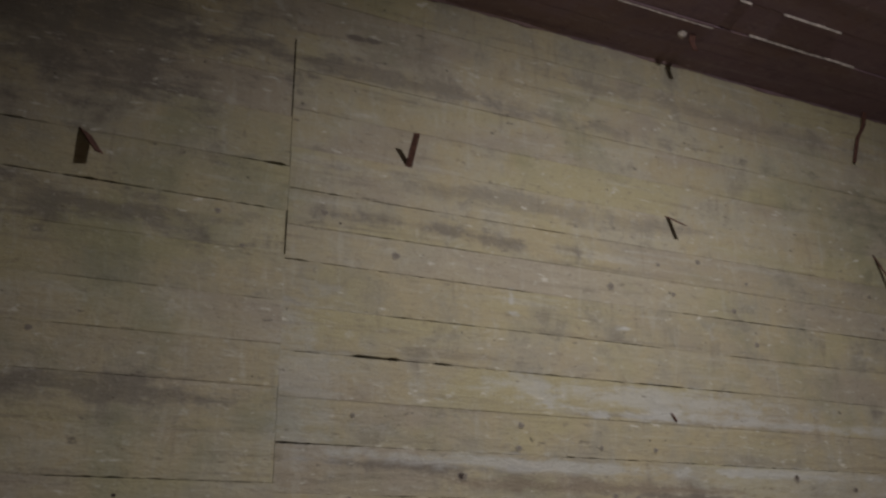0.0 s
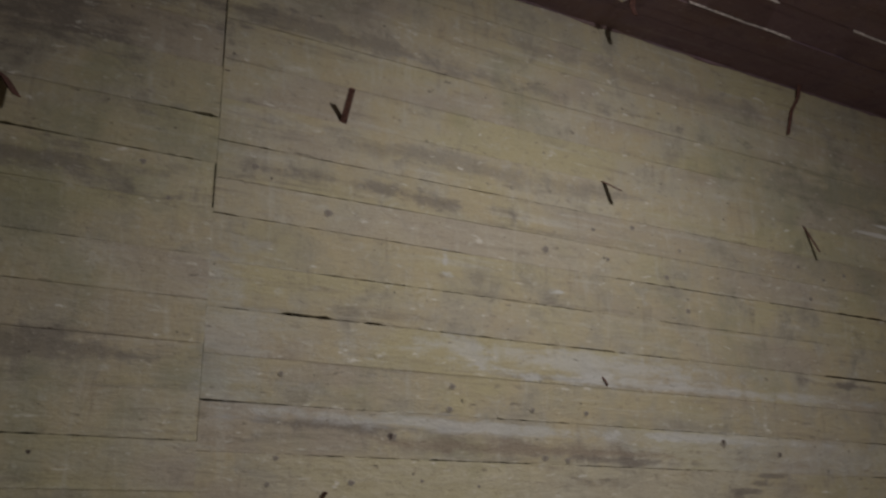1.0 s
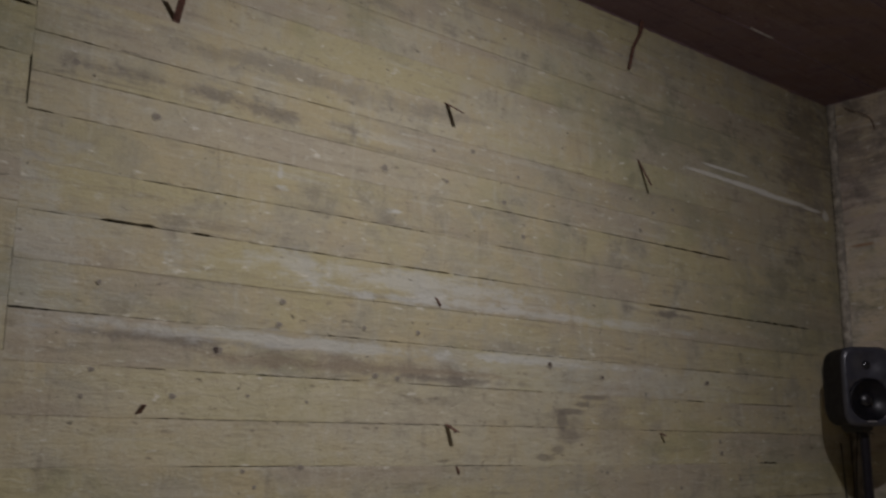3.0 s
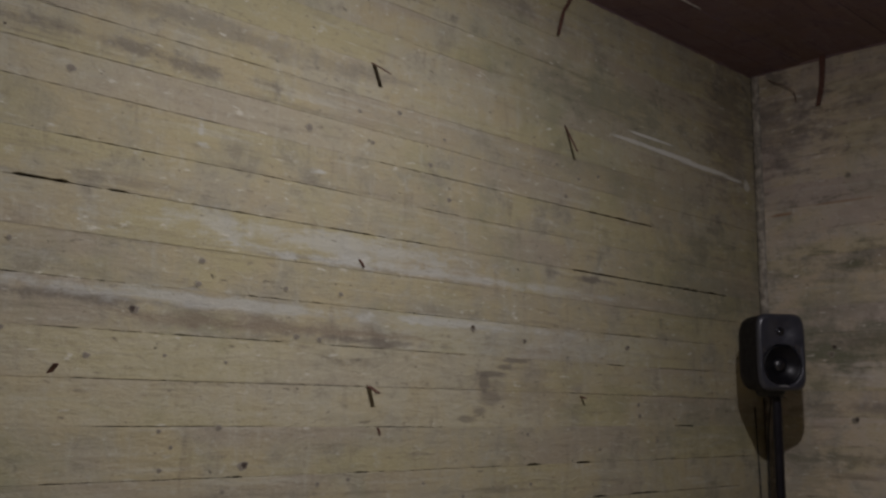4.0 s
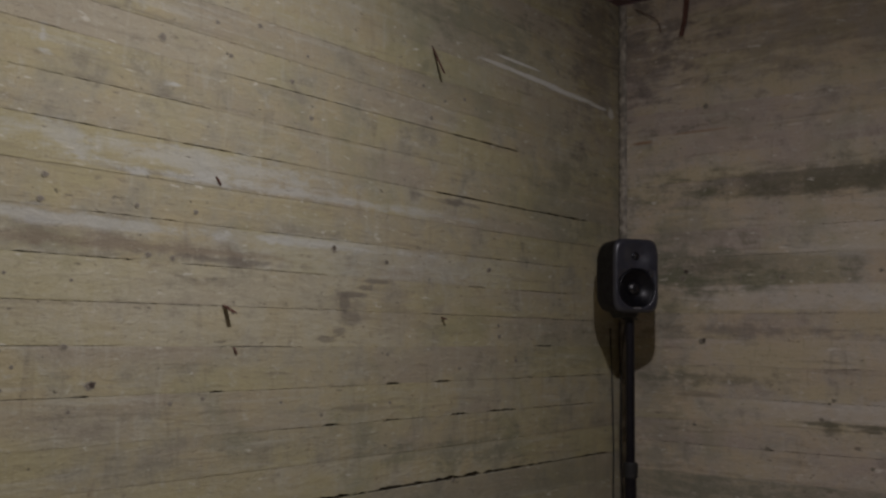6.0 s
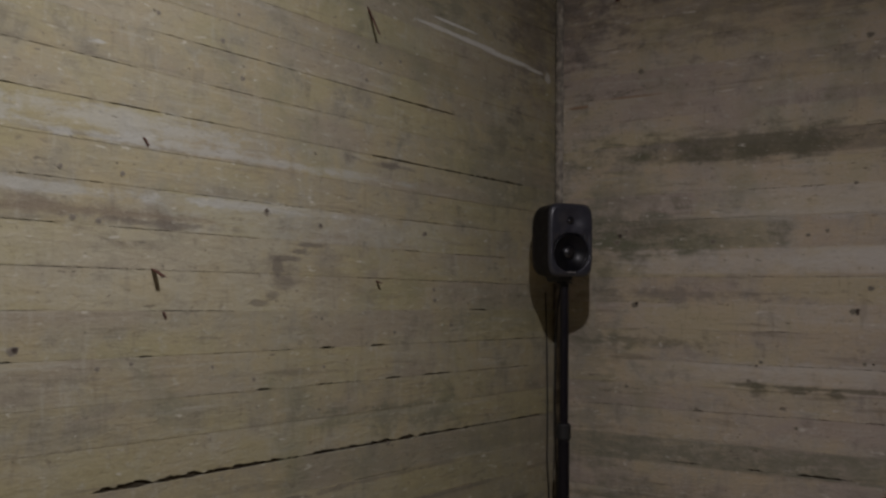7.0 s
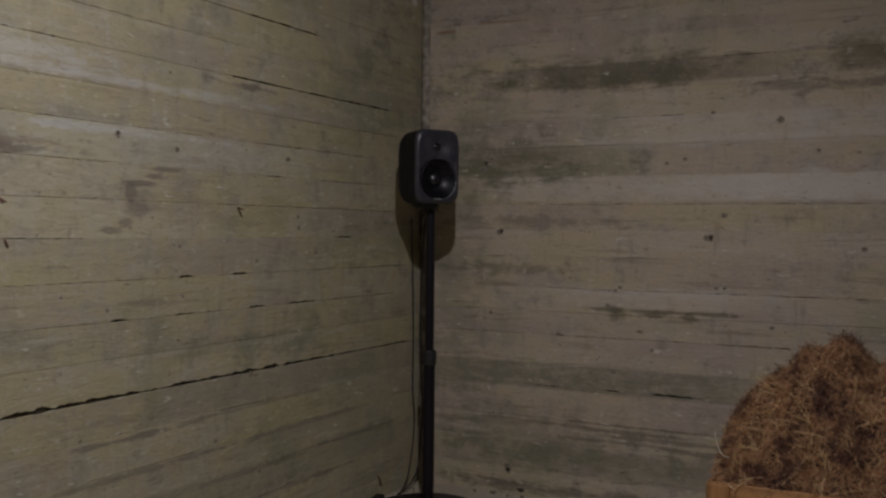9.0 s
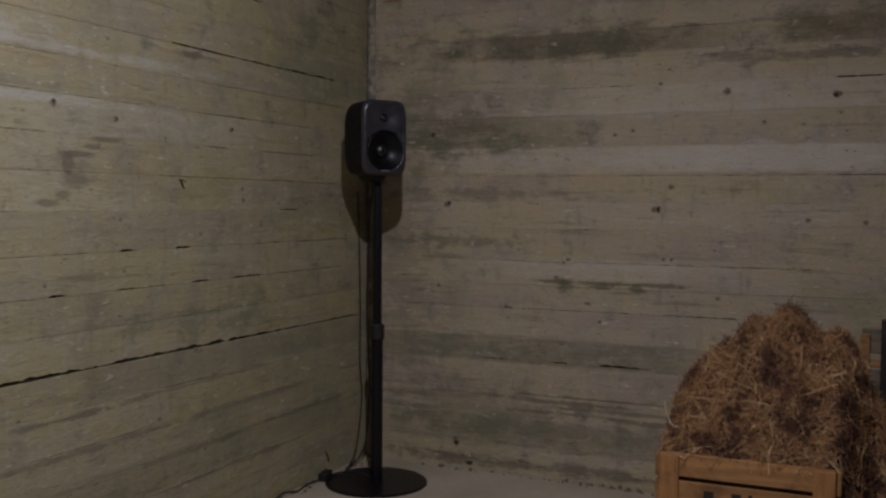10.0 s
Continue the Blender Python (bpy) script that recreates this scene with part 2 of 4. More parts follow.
END_STAIN_BAND_4 = UMBER, (
    (0.19, 2.071, 0.55, 0.03, 0.7), (1.75, 0.405, 0.35, 0.01, 0.5, 0.7), (1.35, 0.395, 0.35, 0.012, 0.6, 0.7), (1.05, 0.37, 0.35, 0.012, 0.6, 0.7), (0.85, 0.33, 0.35, 0.014, 0.6, 0.7),
    # the last two spots: darker along the foot and under the ceiling
    (1.25, 0.34, 0.4, 0.01, 0.5, 0.7), (1.72, 1.444, 0.5, 0.04, 0.5), (1.23, 0.053, 0.9, 0.03, 0.8), (1.22, 2.954, 1.2, 0.25, 0.45),)
END_STAIN_5 = RUSTY, (
    (2.27, 2.466, 0.07, 0.009, 0.8, 0.4), (1.95, 2.49, 0.18, 0.006, 0.6, 0.6),)
# the same purplish darkening on the end wall's side of the corner
END_PATCH_6 = DARK_PLUM, (
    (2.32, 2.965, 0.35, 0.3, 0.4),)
STAINS_END = (END_STAIN_1, END_STAIN_2, END_STAIN_3, END_STAIN_BAND_4, END_STAIN_5, END_PATCH_6)
OLIVE, CREAM, CHALK = (0.235, 0.225, 0.165), (0.46, 0.425, 0.30), (0.60, 0.555, 0.485)
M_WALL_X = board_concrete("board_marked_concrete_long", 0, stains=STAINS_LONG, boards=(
    (0.55, 2.3, 1.486, 1.618, 0.45, CREAM), (0.55, 2.6, 1.35, 1.484, 0.30, CREAM), (0.4, 1.9, 2.28, 2.39, 0.25, CREAM), (1.7, 3.4, 1.618, 1.752, 0.25, WHITE),
    (2.5, 4.2, 0.665, 0.80, 0.35, OLIVE), (2.2, 4.2, 0.26, 0.40, 0.35, OLIVE), (2.3, 3.6, 2.39, 2.51, 0.20, BROWN)))
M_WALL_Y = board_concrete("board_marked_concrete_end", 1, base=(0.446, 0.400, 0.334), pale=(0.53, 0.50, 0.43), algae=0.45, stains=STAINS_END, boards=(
    (0.65, 2.35, 0.578, 0.712, 0.75, OLIVE), (0.55, 1.80, 2.118, 2.235, 0.50, UMBER), (-0.6, 0.22, 2.118, 2.235, 0.42, UMBER), (1.25, 2.1, 1.675, 1.832, 0.45, OLIVE),
    (-0.6, 0.85, 1.545, 1.672, 0.75, CHALK), (0.8, 1.9, 1.545, 1.672, 0.40, CHALK), (0.7, 1.6, 1.02, 1.10, 0.30, CHALK), (-0.6, 1.3, 1.832, 1.965, 0.40, CHALK), (0.6, 2.3, 0.14, 0.29, 0.30, OLIVE)))
M_BACK = board_concrete("joint_concrete", 0, base=(0.06, 0.05, 0.036), pale=(0.09, 0.08, 0.06), dark=(0.03, 0.025, 0.02))
M_CEIL = board_concrete("sooty_ceiling", 0, base=(0.185, 0.132, 0.148), pale=(0.25, 0.195, 0.20), dark=(0.09, 0.056, 0.074), algae=0.2)
M_LIME = painted("lime_crust", (0.42, 0.37, 0.31), 0.9, 0, 0.3, 60)
M_FILLET = painted("mortar_fillet", (0.31, 0.28, 0.225), 0.9, 0, 0.4, 22)
M_KNOT = painted("knot_print", (0.205, 0.18, 0.138), 0.9, 0, 0.4, 120)
M_KNOT_RIM = painted("knot_rim", (0.295, 0.27, 0.20), 0.9, 0, 0.35, 120)
M_FLOOR = floor_mix()
M_RUST = painted("rusty_steel", (0.13, 0.062, 0.045), 0.75, 0.3, 0.4, 90)
M_STEEL = painted("powder_black_steel", (0.008, 0.007, 0.010), 0.36, 0, 0.25, 60, 0.3)
M_CASE = painted("dark_grey_cast_aluminium", (0.030, 0.031, 0.040), 0.34, 0, 0.12, 40, 0.75)
# the baffle's finish made darker: the flank's shade is in the colour
M_SHELL = painted("shaded_cast_aluminium", (0.007, 0.006, 0.008), 0.55, 0, 0.15, 40, 0.25)
M_CONE = painted("black_cone", (0.004, 0.004, 0.006), 0.42, 0, 0.2, 50, 0.25)
M_DOME = painted("glossy_black_dome", (0.006, 0.006, 0.008), 0.36, 0, 0.1, 50, 0.7)
M_GLINT = painted("polished_black_dome", (0.03, 0.03, 0.035), 0.16, 0.6, 0.1, 50, 0.9)
M_RUBBER = painted("black_rubber", (0.012, 0.012, 0.012), 0.6, 0, 0.2, 50)
M_SILVER = painted("silver_badge", (0.5, 0.5, 0.5), 0.4, 0.8, 0.1, 50)
M_PINE = timber("old_pine_y", (0.39, 0.205, 0.084), 1)
M_PINE_Z = timber("old_pine_z", (0.375, 0.188, 0.074), 2)
M_PINE_X = timber("old_pine_x", (0.31, 0.17, 0.07), 0)
M_INK = painted("faded_black_ink", (0.03, 0.024, 0.02), 0.8)
M_HAY = straw("dry_hay", (0.22, 0.104, 0.060), (0.50, 0.285, 0.140), (0.80, 0.60, 0.34))
# far darker than the stalks: the shade between them is in this colour
M_HAYCORE = painted("shaded_hay_core", (0.040, 0.021, 0.016), 0.95, 0, 0.5, 25)
M_STALK = straw("pale_straw", (0.42, 0.26, 0.11), (0.64, 0.46, 0.22), (0.85, 0.72, 0.44))
M_GREYWOOD = timber("grey_wood", (0.20, 0.165, 0.12), 1)
M_FLUFF = painted("grey_fluff", (0.74, 0.66, 0.50), 0.95, 0, 0.2, 50)
M_BLACKBOX = painted("black_stained_wood", (0.02, 0.017, 0.016), 0.6, 0, 0.3, 20)


# ---- mesh helpers ----
def mesh_of(bm, name, material, smooth=False):
    bmesh.ops.recalc_face_normals(bm, faces=bm.faces)
    data = bpy.data.meshes.new(name)
    bm.to_mesh(data)
    bm.free()
    if smooth:
        data.shade_smooth()
    data.materials.append(material)
    return data


def part(name, bm, material, parent=None, label="", smooth=False):
    ob = new(name, mesh_of(bm, name, material, smooth))
    if parent is not None:
        ob.parent = parent
    return tagged(ob, label)


def box_into(bm, lo, hi, bevel=0.0, segments=2):
    made = bmesh.ops.create_cube(bm, size=1.0)["verts"]
    mid = [(a + b) / 2 for a, b in zip(lo, hi)]
    bmesh.ops.scale(bm, vec=[b - a for a, b in zip(lo, hi)], verts=made)
    bmesh.ops.translate(bm, vec=mid, verts=made)
    if bevel:
        edges = list({e for v in made for e in v.link_edges})
        bmesh.ops.bevel(bm, geom=edges, offset=bevel, segments=segments, affect="EDGES", profile=0.6)
    return bm


def box(lo, hi, bevel=0.0, segments=2):
    return box_into(bmesh.new(), lo, hi, bevel, segments)


def lathe(profile, steps=48, caps=(True, True)):
    """A turned body about z from (radius, height) pairs."""
    bm = bmesh.new()
    rings = []
    for r, z in profile:
        rings.append([bm.verts.new((r * math.cos(2 * math.pi * k / steps), r * math.sin(2 * math.pi * k / steps), z)) for k in range(steps)])
    for a, b in zip(rings, rings[1:]):
        for k in range(steps):
            bm.faces.new((a[k], a[(k + 1) % steps], b[(k + 1) % steps], b[k]))
    for ring, wanted in zip((rings[0], rings[-1]), caps):
        if wanted:
            bm.faces.new(ring)
    return bm


def tube(points, radius, sides=8):
    """A round cable along a smooth line through the points."""
    pts = [Vector(p) for p in points]
    dense = []
    for k in range(len(pts) - 1):
        p0, p1, p2, p3 = pts[max(k - 1, 0)], pts[k], pts[k + 1], pts[min(k + 2, len(pts) - 1)]
        for j in range(6):
            t = j / 6
            dense.append(0.5 * (2 * p1 + (p2 - p0) * t + (2 * p0 - 5 * p1 + 4 * p2 - p3) * t * t + (3 * p1 - p0 - 3 * p2 + p3) * t ** 3))
    dense.append(pts[-1])
    bm = bmesh.new()
    rings = []
    for k, p in enumerate(dense):
        d = (dense[min(k + 1, len(dense) - 1)] - dense[max(k - 1, 0)]).normalized()
        a = d.orthogonal().normalized() if k == 0 else (rings_a - d * rings_a.dot(d)).normalized()
        rings_a = a
        b = d.cross(a)
        rings.append([bm.verts.new(p + radius * (math.cos(2 * math.pi * s / sides) * a + math.sin(2 * math.pi * s / sides) * b)) for s in range(sides)])
    for u, v in zip(rings, rings[1:]):
        for s in range(sides):
            bm.faces.new((u[s], u[(s + 1) % sides], v[(s + 1) % sides], v[s]))
    bm.faces.new(rings[0])
    bm.faces.new(rings[-1])
    return bm


def thing(name, label, category, group="", kind="", at=(0, 0, 0), turn=0.0):
    ob = new(name)
    ob.matrix_world = pose(*at, 0, 0, turn)
    return tagged(ob, label, category, group, kind)


# ---- the room's shell ----
def slab(name, lo, hi, material, label):
    return tagged(part(name, box(lo, hi), material), label, "room surface", kind="structure")


slab("floor", (-3.2, -2.8, -0.2), (WX + 0.25, WY + 0.25, 0.0), M_FLOOR, "pale dusty bare concrete floor")
wall_long = slab("wall_north", (-3.2, WY + 0.012, 0.0), (WX + 0.25, WY + 0.25, HC), M_BACK, "board-marked raw concrete wall, stained yellowish grey")
wall_end = slab("wall_east", (WX + 0.012, -2.8, 0.0), (WX + 0.25, WY + 0.012, HC), M_BACK, "board-marked grey concrete wall with damp green bands")
# two unseen walls close the room; the dark ceiling material keeps bounced light low
slab("wall_south", (-3.2, -2.8, 0.0), (WX + 0.012, -2.6, HC), M_CEIL, "plain unseen concrete wall, made dark to cut bounced light")
slab("wall_west", (-3.2, -2.6, 0.0), (-3.0, WY + 0.012, HC), M_CEIL, "plain unseen concrete wall, made dark to cut bounced light")


def ceiling_mesh():
    """Ceiling cast against boards that run along the room, each at its own height, with pale lime lips along some joints."""
    rng = random.Random(5)
    bm = bmesh.new()
    joints = [WY + 0.012, 2.27, 2.12, 1.945, 1.79, 1.63]
    while joints[-1] > -2.5:
        joints.append(max(-2.6, joints[-1] - rng.uniform(0.13, 0.17)))
    for k, (y1, y0) in enumerate(zip(joints, joints[1:])):
        z = HC + rng.uniform(-0.004, 0.004)
        box_into(bm, (-3.0, y0 + 0.001, z), (WX + 0.012, y1 - 0.001, HC + 0.2))
    # broken lines of lime that seeped out of four joints
    for y0, x0, x1 in ((2.13, 1.32, 1.80), (2.11, 1.84, 2.42), (1.945, 1.70, 2.14), (2.11, 3.05, 3.4), (1.945, 2.6, 2.85)):
        x = x0
        while x < x1:
            step = rng.uniform(0.03, 0.06)
            if noise.noise((x * 2.5, y0 * 3.1, 7)) > -0.3:
                w = 0.0006 + 0.0026 * max(0.0, noise.noise((x * 9, y0, 3)))
                first = len(bm.faces)
                dy = 0.003 * noise.noise((x * 9, y0, 9))
                box_into(bm, (x - 0.002, y0 - w + dy, HC - 0.006 - w), (x + step + 0.002, y0 + w + dy, HC + 0.004))
                bm.faces.ensure_lookup_table()
                for f in bm.faces[first:]:
                    f.material_index = 1
            x += step
    # ragged lip of concrete where the ceiling meets the long wall and the end wall
    for axis, u0, u1 in ((0, -1.5, WX), (1, -0.5, WY)):
        u, rows = u0, []
        while u < u1:
            d = 0.004 + 0.012 * max(0.0, noise.noise((u * 5, axis, 2)) + 0.15) + 0.008 * max(0.0, noise.noise((u * 19, axis, 4)))
            e = 0.010 + 0.014 * max(0.0, noise.noise((u * 6, axis, 6)) + 0.3)
            line = ((WY + 0.008, HC - d), (WY - 0.4 * e, HC - d), (WY - e, HC + 0.006))
            if axis == 1:
                line = tuple((a - WY + WX, z) for a, z in line)
            rows.append([bm.verts.new((u, a, z) if axis == 0 else (a, u, z)) for a, z in line])
            u += 0.022
        for a, b in zip(rows, rows[1:]):
            for j in range(2):
                bm.faces.new((a[j], a[j + 1], b[j + 1], b[j]))
    return bm


ceiling = tagged(part("ceiling", ceiling_mesh(), M_CEIL), "dark sooty board-marked concrete ceiling with pale lime lines", "room surface", kind="structure")
ceiling.data.materials.append(M_LIME)


# ---- boards of the walls ----
def steps_between(lo, hi, pitch, rng):
    count = max(1, round((hi - lo) / pitch))
    cuts = [lo + (hi - lo) * k / count for k in range(count + 1)]
    return [c if k in (0, count) else c + rng.uniform(-0.008, 0.008) for k, c in enumerate(cuts)]


def board_piece(axis, u0, u1, z0, z1, face, proud, rng, low_gap, high_gap):
    """One cast board print: a long panel with uneven edges. axis 0 runs along x and faces -y, axis 1 along y and faces -x.
    A gap is a row of (from, to, width in mm); elsewhere the joint is a broken hairline."""
    bm = bmesh.new()
    count = max(4, int((u1 - u0) / 0.012))
    rows = []
    seed = rng.uniform(0, 100)

    def opening(u, key, gap):
        wide = 0.0
        for start, end, mm in gap:
            inside = min(1.0, max(0.0, min(u - start, end - u) / 0.025 + 0.6))
            wide = max(wide, 0.001 * mm * inside)
        ragged = (1.0 if wide > 0.0045 else 0.62) + 0.45 * noise.noise((u * 9, key, 2)) + 0.85 * noise.noise((u * 27, key, 6)) + 0.5 * noise.noise((u * 60, key, 9))
        hair = 0.0011 * max(0.0, noise.noise((u * 1.7, key, 5)) + 0.6 * noise.noise((u * 7.0, key, 8)) + 0.10)
        return max(hair, wide * max(0.06, ragged)) - 0.0003

    tail = FORM_JOINT.get(z0, 0.0026) if u1 < 1.0 else 0.0
    for k in range(count + 1):
        u = u0 + (u1 - u0) * k / count + (tail if k == count else 0.0)
        lift = 0.0012 * noise.noise((u * 1.3, seed, 0))
        low = z0 + 0.004 * noise.noise((u * 0.7, z0 * 9, 3)) + opening(u, z0 * 31 + axis, low_gap)
        high = z1 + 0.004 * noise.noise((u * 0.7, z1 * 9, 3)) - 0.35 * opening(u, z1 * 31 + axis, high_gap)
        d = face - proud - lift
        line = [(d + 0.012, low), (d + 0.0010, low), (d, low + 0.0012), (d, high - 0.0012), (d + 0.0010, high), (d + 0.012, high)]
        rows.append([bm.verts.new((u, a, z) if axis == 0 else (a, u, z)) for a, z in line])
    for a, b in zip(rows, rows[1:]):
        for j in range(5):
            bm.faces.new((a[j], a[j + 1], b[j + 1], b[j]))
    bm.faces.new(rows[0])
    bm.faces.new(list(reversed(rows[-1])))
    return bm


# how far each board end stands back from the upright form joint
FORM_JOINT = {2.860: -0.0026, 2.730: -0.0022, 2.567: 0.0004, 2.290: -0.0024, 1.776: 0.0010, 1.643: 0.0006, 1.904: 0.0018}


def lay_boards(wall, axis, u0, u1, joints, gaps, face, material, rng, offset=0.0):
    usual = ()
    for z0, z1 in zip(joints, joints[1:]):
        piece = board_piece(axis, u0, u1, z0, z1, face, offset + rng.uniform(-0.0014, 0.0014), rng, gaps.get(z0, usual), gaps.get(z1, usual))
        part("board", piece, material, wall)


rng = random.Random(11)
# joints of the long wall, beyond the upright form joint at x = 0.287, and the stretches where each stands open: from, to, width in mm
J_LONG = [0.0, 0.111, 0.246, 0.382, 0.517, 0.654, 0.789, 0.929, 1.06, 1.202, 1.352, 1.485, 1.617, 1.752, 1.88, 2.009, 2.142, 2.278, 2.389, 2.502, 2.632, 2.762, 2.893, 3.026, 3.148, HC]
G_LONG_1 = {
    0.111: ((3.2, 4.2, 1.6),),
    0.246: ((2.6, 3.2, 1.8), (3.4, 4.1, 2.0),),
    0.382: ((2.4, 2.9, 1.6), (3.2, 3.9, 2.2),),
    0.517: ((2.1, 2.7, 2.4), (3.1, 3.8, 1.8),),
    0.654: ((2.78, 3.06, 3.0),),
    0.789: ((1.55, 1.95, 12.0), (1.54, 1.76, 15.0), (1.78, 2.20, 10.0), (2.00, 2.14, 8.0), (2.14, 2.37, 10.0), (2.37, 2.85, 9.0), (2.85, 3.26, 10.0), (3.26, 3.61, 6.0), (3.61, 4.31, 5.0),),
}
G_LONG_2 = {
    1.060: ((1.88, 2.15, 2.5), (2.21, 2.25, 6.0), (2.45, 2.79, 2.5), (2.96, 3.06, 8.0), (3.23, 3.44, 5.0), (3.58, 4.15, 4.0), (2.22, 2.27, 6.0), (2.54, 2.63, 5.0), (2.99, 3.06, 8.0), (3.71, 4.13, 3.5),),
    1.202: ((0.65, 0.79, 2.5), (0.79, 1.19, 2.2), (1.19, 1.25, 4.0), (1.68, 1.75, 4.5), (1.75, 2.39, 2.0), (2.55, 2.62, 7.0), (2.85, 2.94, 6.0), (3.36, 4.27, 3.0),),
    1.352: ((0.78, 1.13, 3.0), (1.13, 1.32, 2.0), (1.72, 2.09, 2.5), (3.59, 3.74, 4.5),),
    1.485: ((0.71, 0.94, 2.5), (0.94, 1.18, 2.0), (1.18, 1.72, 2.2), (1.88, 2.29, 1.8), (2.76, 4.17, 2.4),),
}
G_LONG_3 = {
    1.617: ((0.62, 0.71, 3.0), (0.76, 0.99, 2.0), (1.00, 1.11, 4.0), (1.11, 1.37, 3.5), (1.57, 2.20, 2.5), (3.07, 3.19, 3.0), (3.46, 3.90, 3.0),),
    1.752: ((0.25, 0.39, 4.0), (0.39, 0.84, 2.5), (1.24, 1.57, 2.5), (1.57, 2.68, 2.0), (2.02, 2.32, 2.0), (2.99, 3.56, 2.8), (3.56, 3.91, 2.0),),
    2.009: ((0.33, 0.47, 2.0), (0.50, 0.66, 5.5), (0.66, 0.77, 2.5), (0.77, 0.83, 7.0), (0.84, 1.48, 2.8), (1.52, 1.97, 3.4), (1.97, 2.73, 1.4), (2.83, 4.08, 4.5),),
    2.142: ((0.62, 0.82, 2.5), (0.82, 1.70, 2.2), (1.96, 2.56, 2.0), (1.93, 2.38, 2.0),),
}
G_LONG_4 = {
    2.278: ((0.26, 0.39, 3.0), (0.39, 1.13, 2.4), (1.72, 2.00, 2.5), (1.74, 2.01, 2.0), (2.01, 2.95, 2.5), (2.95, 3.43, 4.5),),
    2.389: ((0.45, 0.94, 1.8),),
    2.502: ((0.29, 0.45, 3.4), (0.45, 1.27, 2.2), (1.27, 1.66, 1.2),),
}
G_LONG = {**G_LONG_1, **G_LONG_2, **G_LONG_3, **G_LONG_4}
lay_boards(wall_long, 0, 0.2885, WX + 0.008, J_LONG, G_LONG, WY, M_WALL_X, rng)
J_FAR = steps_between(0.0, 1.36, 0.135, rng) + [1.515, 1.643, 1.776, 1.904, 2.026, 2.153, 2.29, 2.427, 2.567, 2.73, 2.86, 2.994, 3.128, HC]
G_FAR = {
    1.643: ((-0.29, 0.01, 3.0), (0.01, 0.25, 2.0),),
    1.904: ((-0.39, 0.25, 1.5),),
    2.026: ((-0.32, -0.02, 2.0),),
    2.153: ((-0.37, -0.06, 1.5), (-0.03, 0.25, 1.5),),
    2.427: ((-0.49, -0.34, 3.5), (-0.34, -0.11, 5.0), (-0.07, 0.11, 3.0), (0.14, 0.27, 4.0),),
    2.567: ((-0.51, -0.40, 4.0), (0.11, 0.21, 2.0), (0.21, 0.27, 7.0),),
}
lay_boards(wall_long, 0, -3.0, 0.2855, J_FAR, G_FAR, WY, M_WALL_X, rng, 0.0015)
J_END = [0.0, 0.159, 0.295, 0.425, 0.596, 0.71, 0.859, 0.981, 1.102, 1.265, 1.4, 1.531, 1.673, 1.824, 1.96, 2.099, 2.227, 2.36, 2.493, 2.62, 2.76, 2.888, 3.015, 3.135, HC]
G_END = {
    0.596: ((1.59, 1.74, 3.5), (1.26, 1.34, 6.0), (0.86, 1.11, 6.0),),
    0.859: ((1.62, 2.27, 2.0), (1.57, 1.62, 6.0), (1.06, 1.57, 2.2), (0.47, 1.06, 3.5),),
    1.102: ((0.82, 1.65, 1.8), (0.09, 0.82, 2.8),),
    1.265: ((1.11, 1.24, 3.5),),
    1.531: ((1.30, 1.75, 1.5), (1.21, 1.30, 3.0), (0.24, 1.02, 1.8), (-0.15, 0.24, 2.8),),
    1.824: ((1.27, 1.76, 1.5),),
    1.960: ((1.14, 1.33, 2.5), (0.97, 1.08, 3.0), (-0.14, 0.06, 5.0), (2.04, 2.25, 1.5),),
    2.227: ((0.62, 0.79, 4.0), (0.09, 0.62, 1.5),),
}
lay_boards(wall_end, 1, -2.6, WY - 0.055, J_END, G_END, WX, M_WALL_Y, rng)


# ---- prints of knots and small broken spots in the two walls ----
def knot_mesh(seed):
    """A round knot print: a dark heart and a paler rim, barely proud of the board."""
    r = random.Random(seed)
    bm = bmesh.new()
    wob = [1 + r.uniform(-0.22, 0.22) for _ in range(14)]
    rings = []
    for f, h in ((1.0, 0.0), (0.72, 0.55), (0.40, 0.8)):
        rings.append([bm.verts.new((f * w * math.cos(2 * math.pi * k / 14), -h, f * w * math.sin(2 * math.pi * k / 14))) for k, w in enumerate(wob)])
    for i, (a, b) in enumerate(zip(rings, rings[1:])):
        for k in range(14):
            bm.faces.new((a[k], a[(k + 1) % 14], b[(k + 1) % 14], b[k])).material_index = 1 if i == 0 else 0
    bm.faces.new(rings[-1])
    data = mesh_of(bm, "knot", M_KNOT, True)
    data.materials.append(M_KNOT_RIM)
    return data


KNOTS = [knot_mesh(k) for k in range(4)]


def lay_knots(wall, axis, spots):
    for k, (u, z, mm) in enumerate(spots):
        ob = new("knot", KNOTS[k % 4])
        ob.parent = wall
        size = mm / 1000
        at = (u, WY - 0.0012, z) if axis == 0 else (WX - 0.0012, u, z)
        ob.matrix_basis = pose(*at, 0, 0, 0 if axis == 0 else -90) @ Matrix.Diagonal((size * 1.1, 0.0014, size * 0.92, 1))


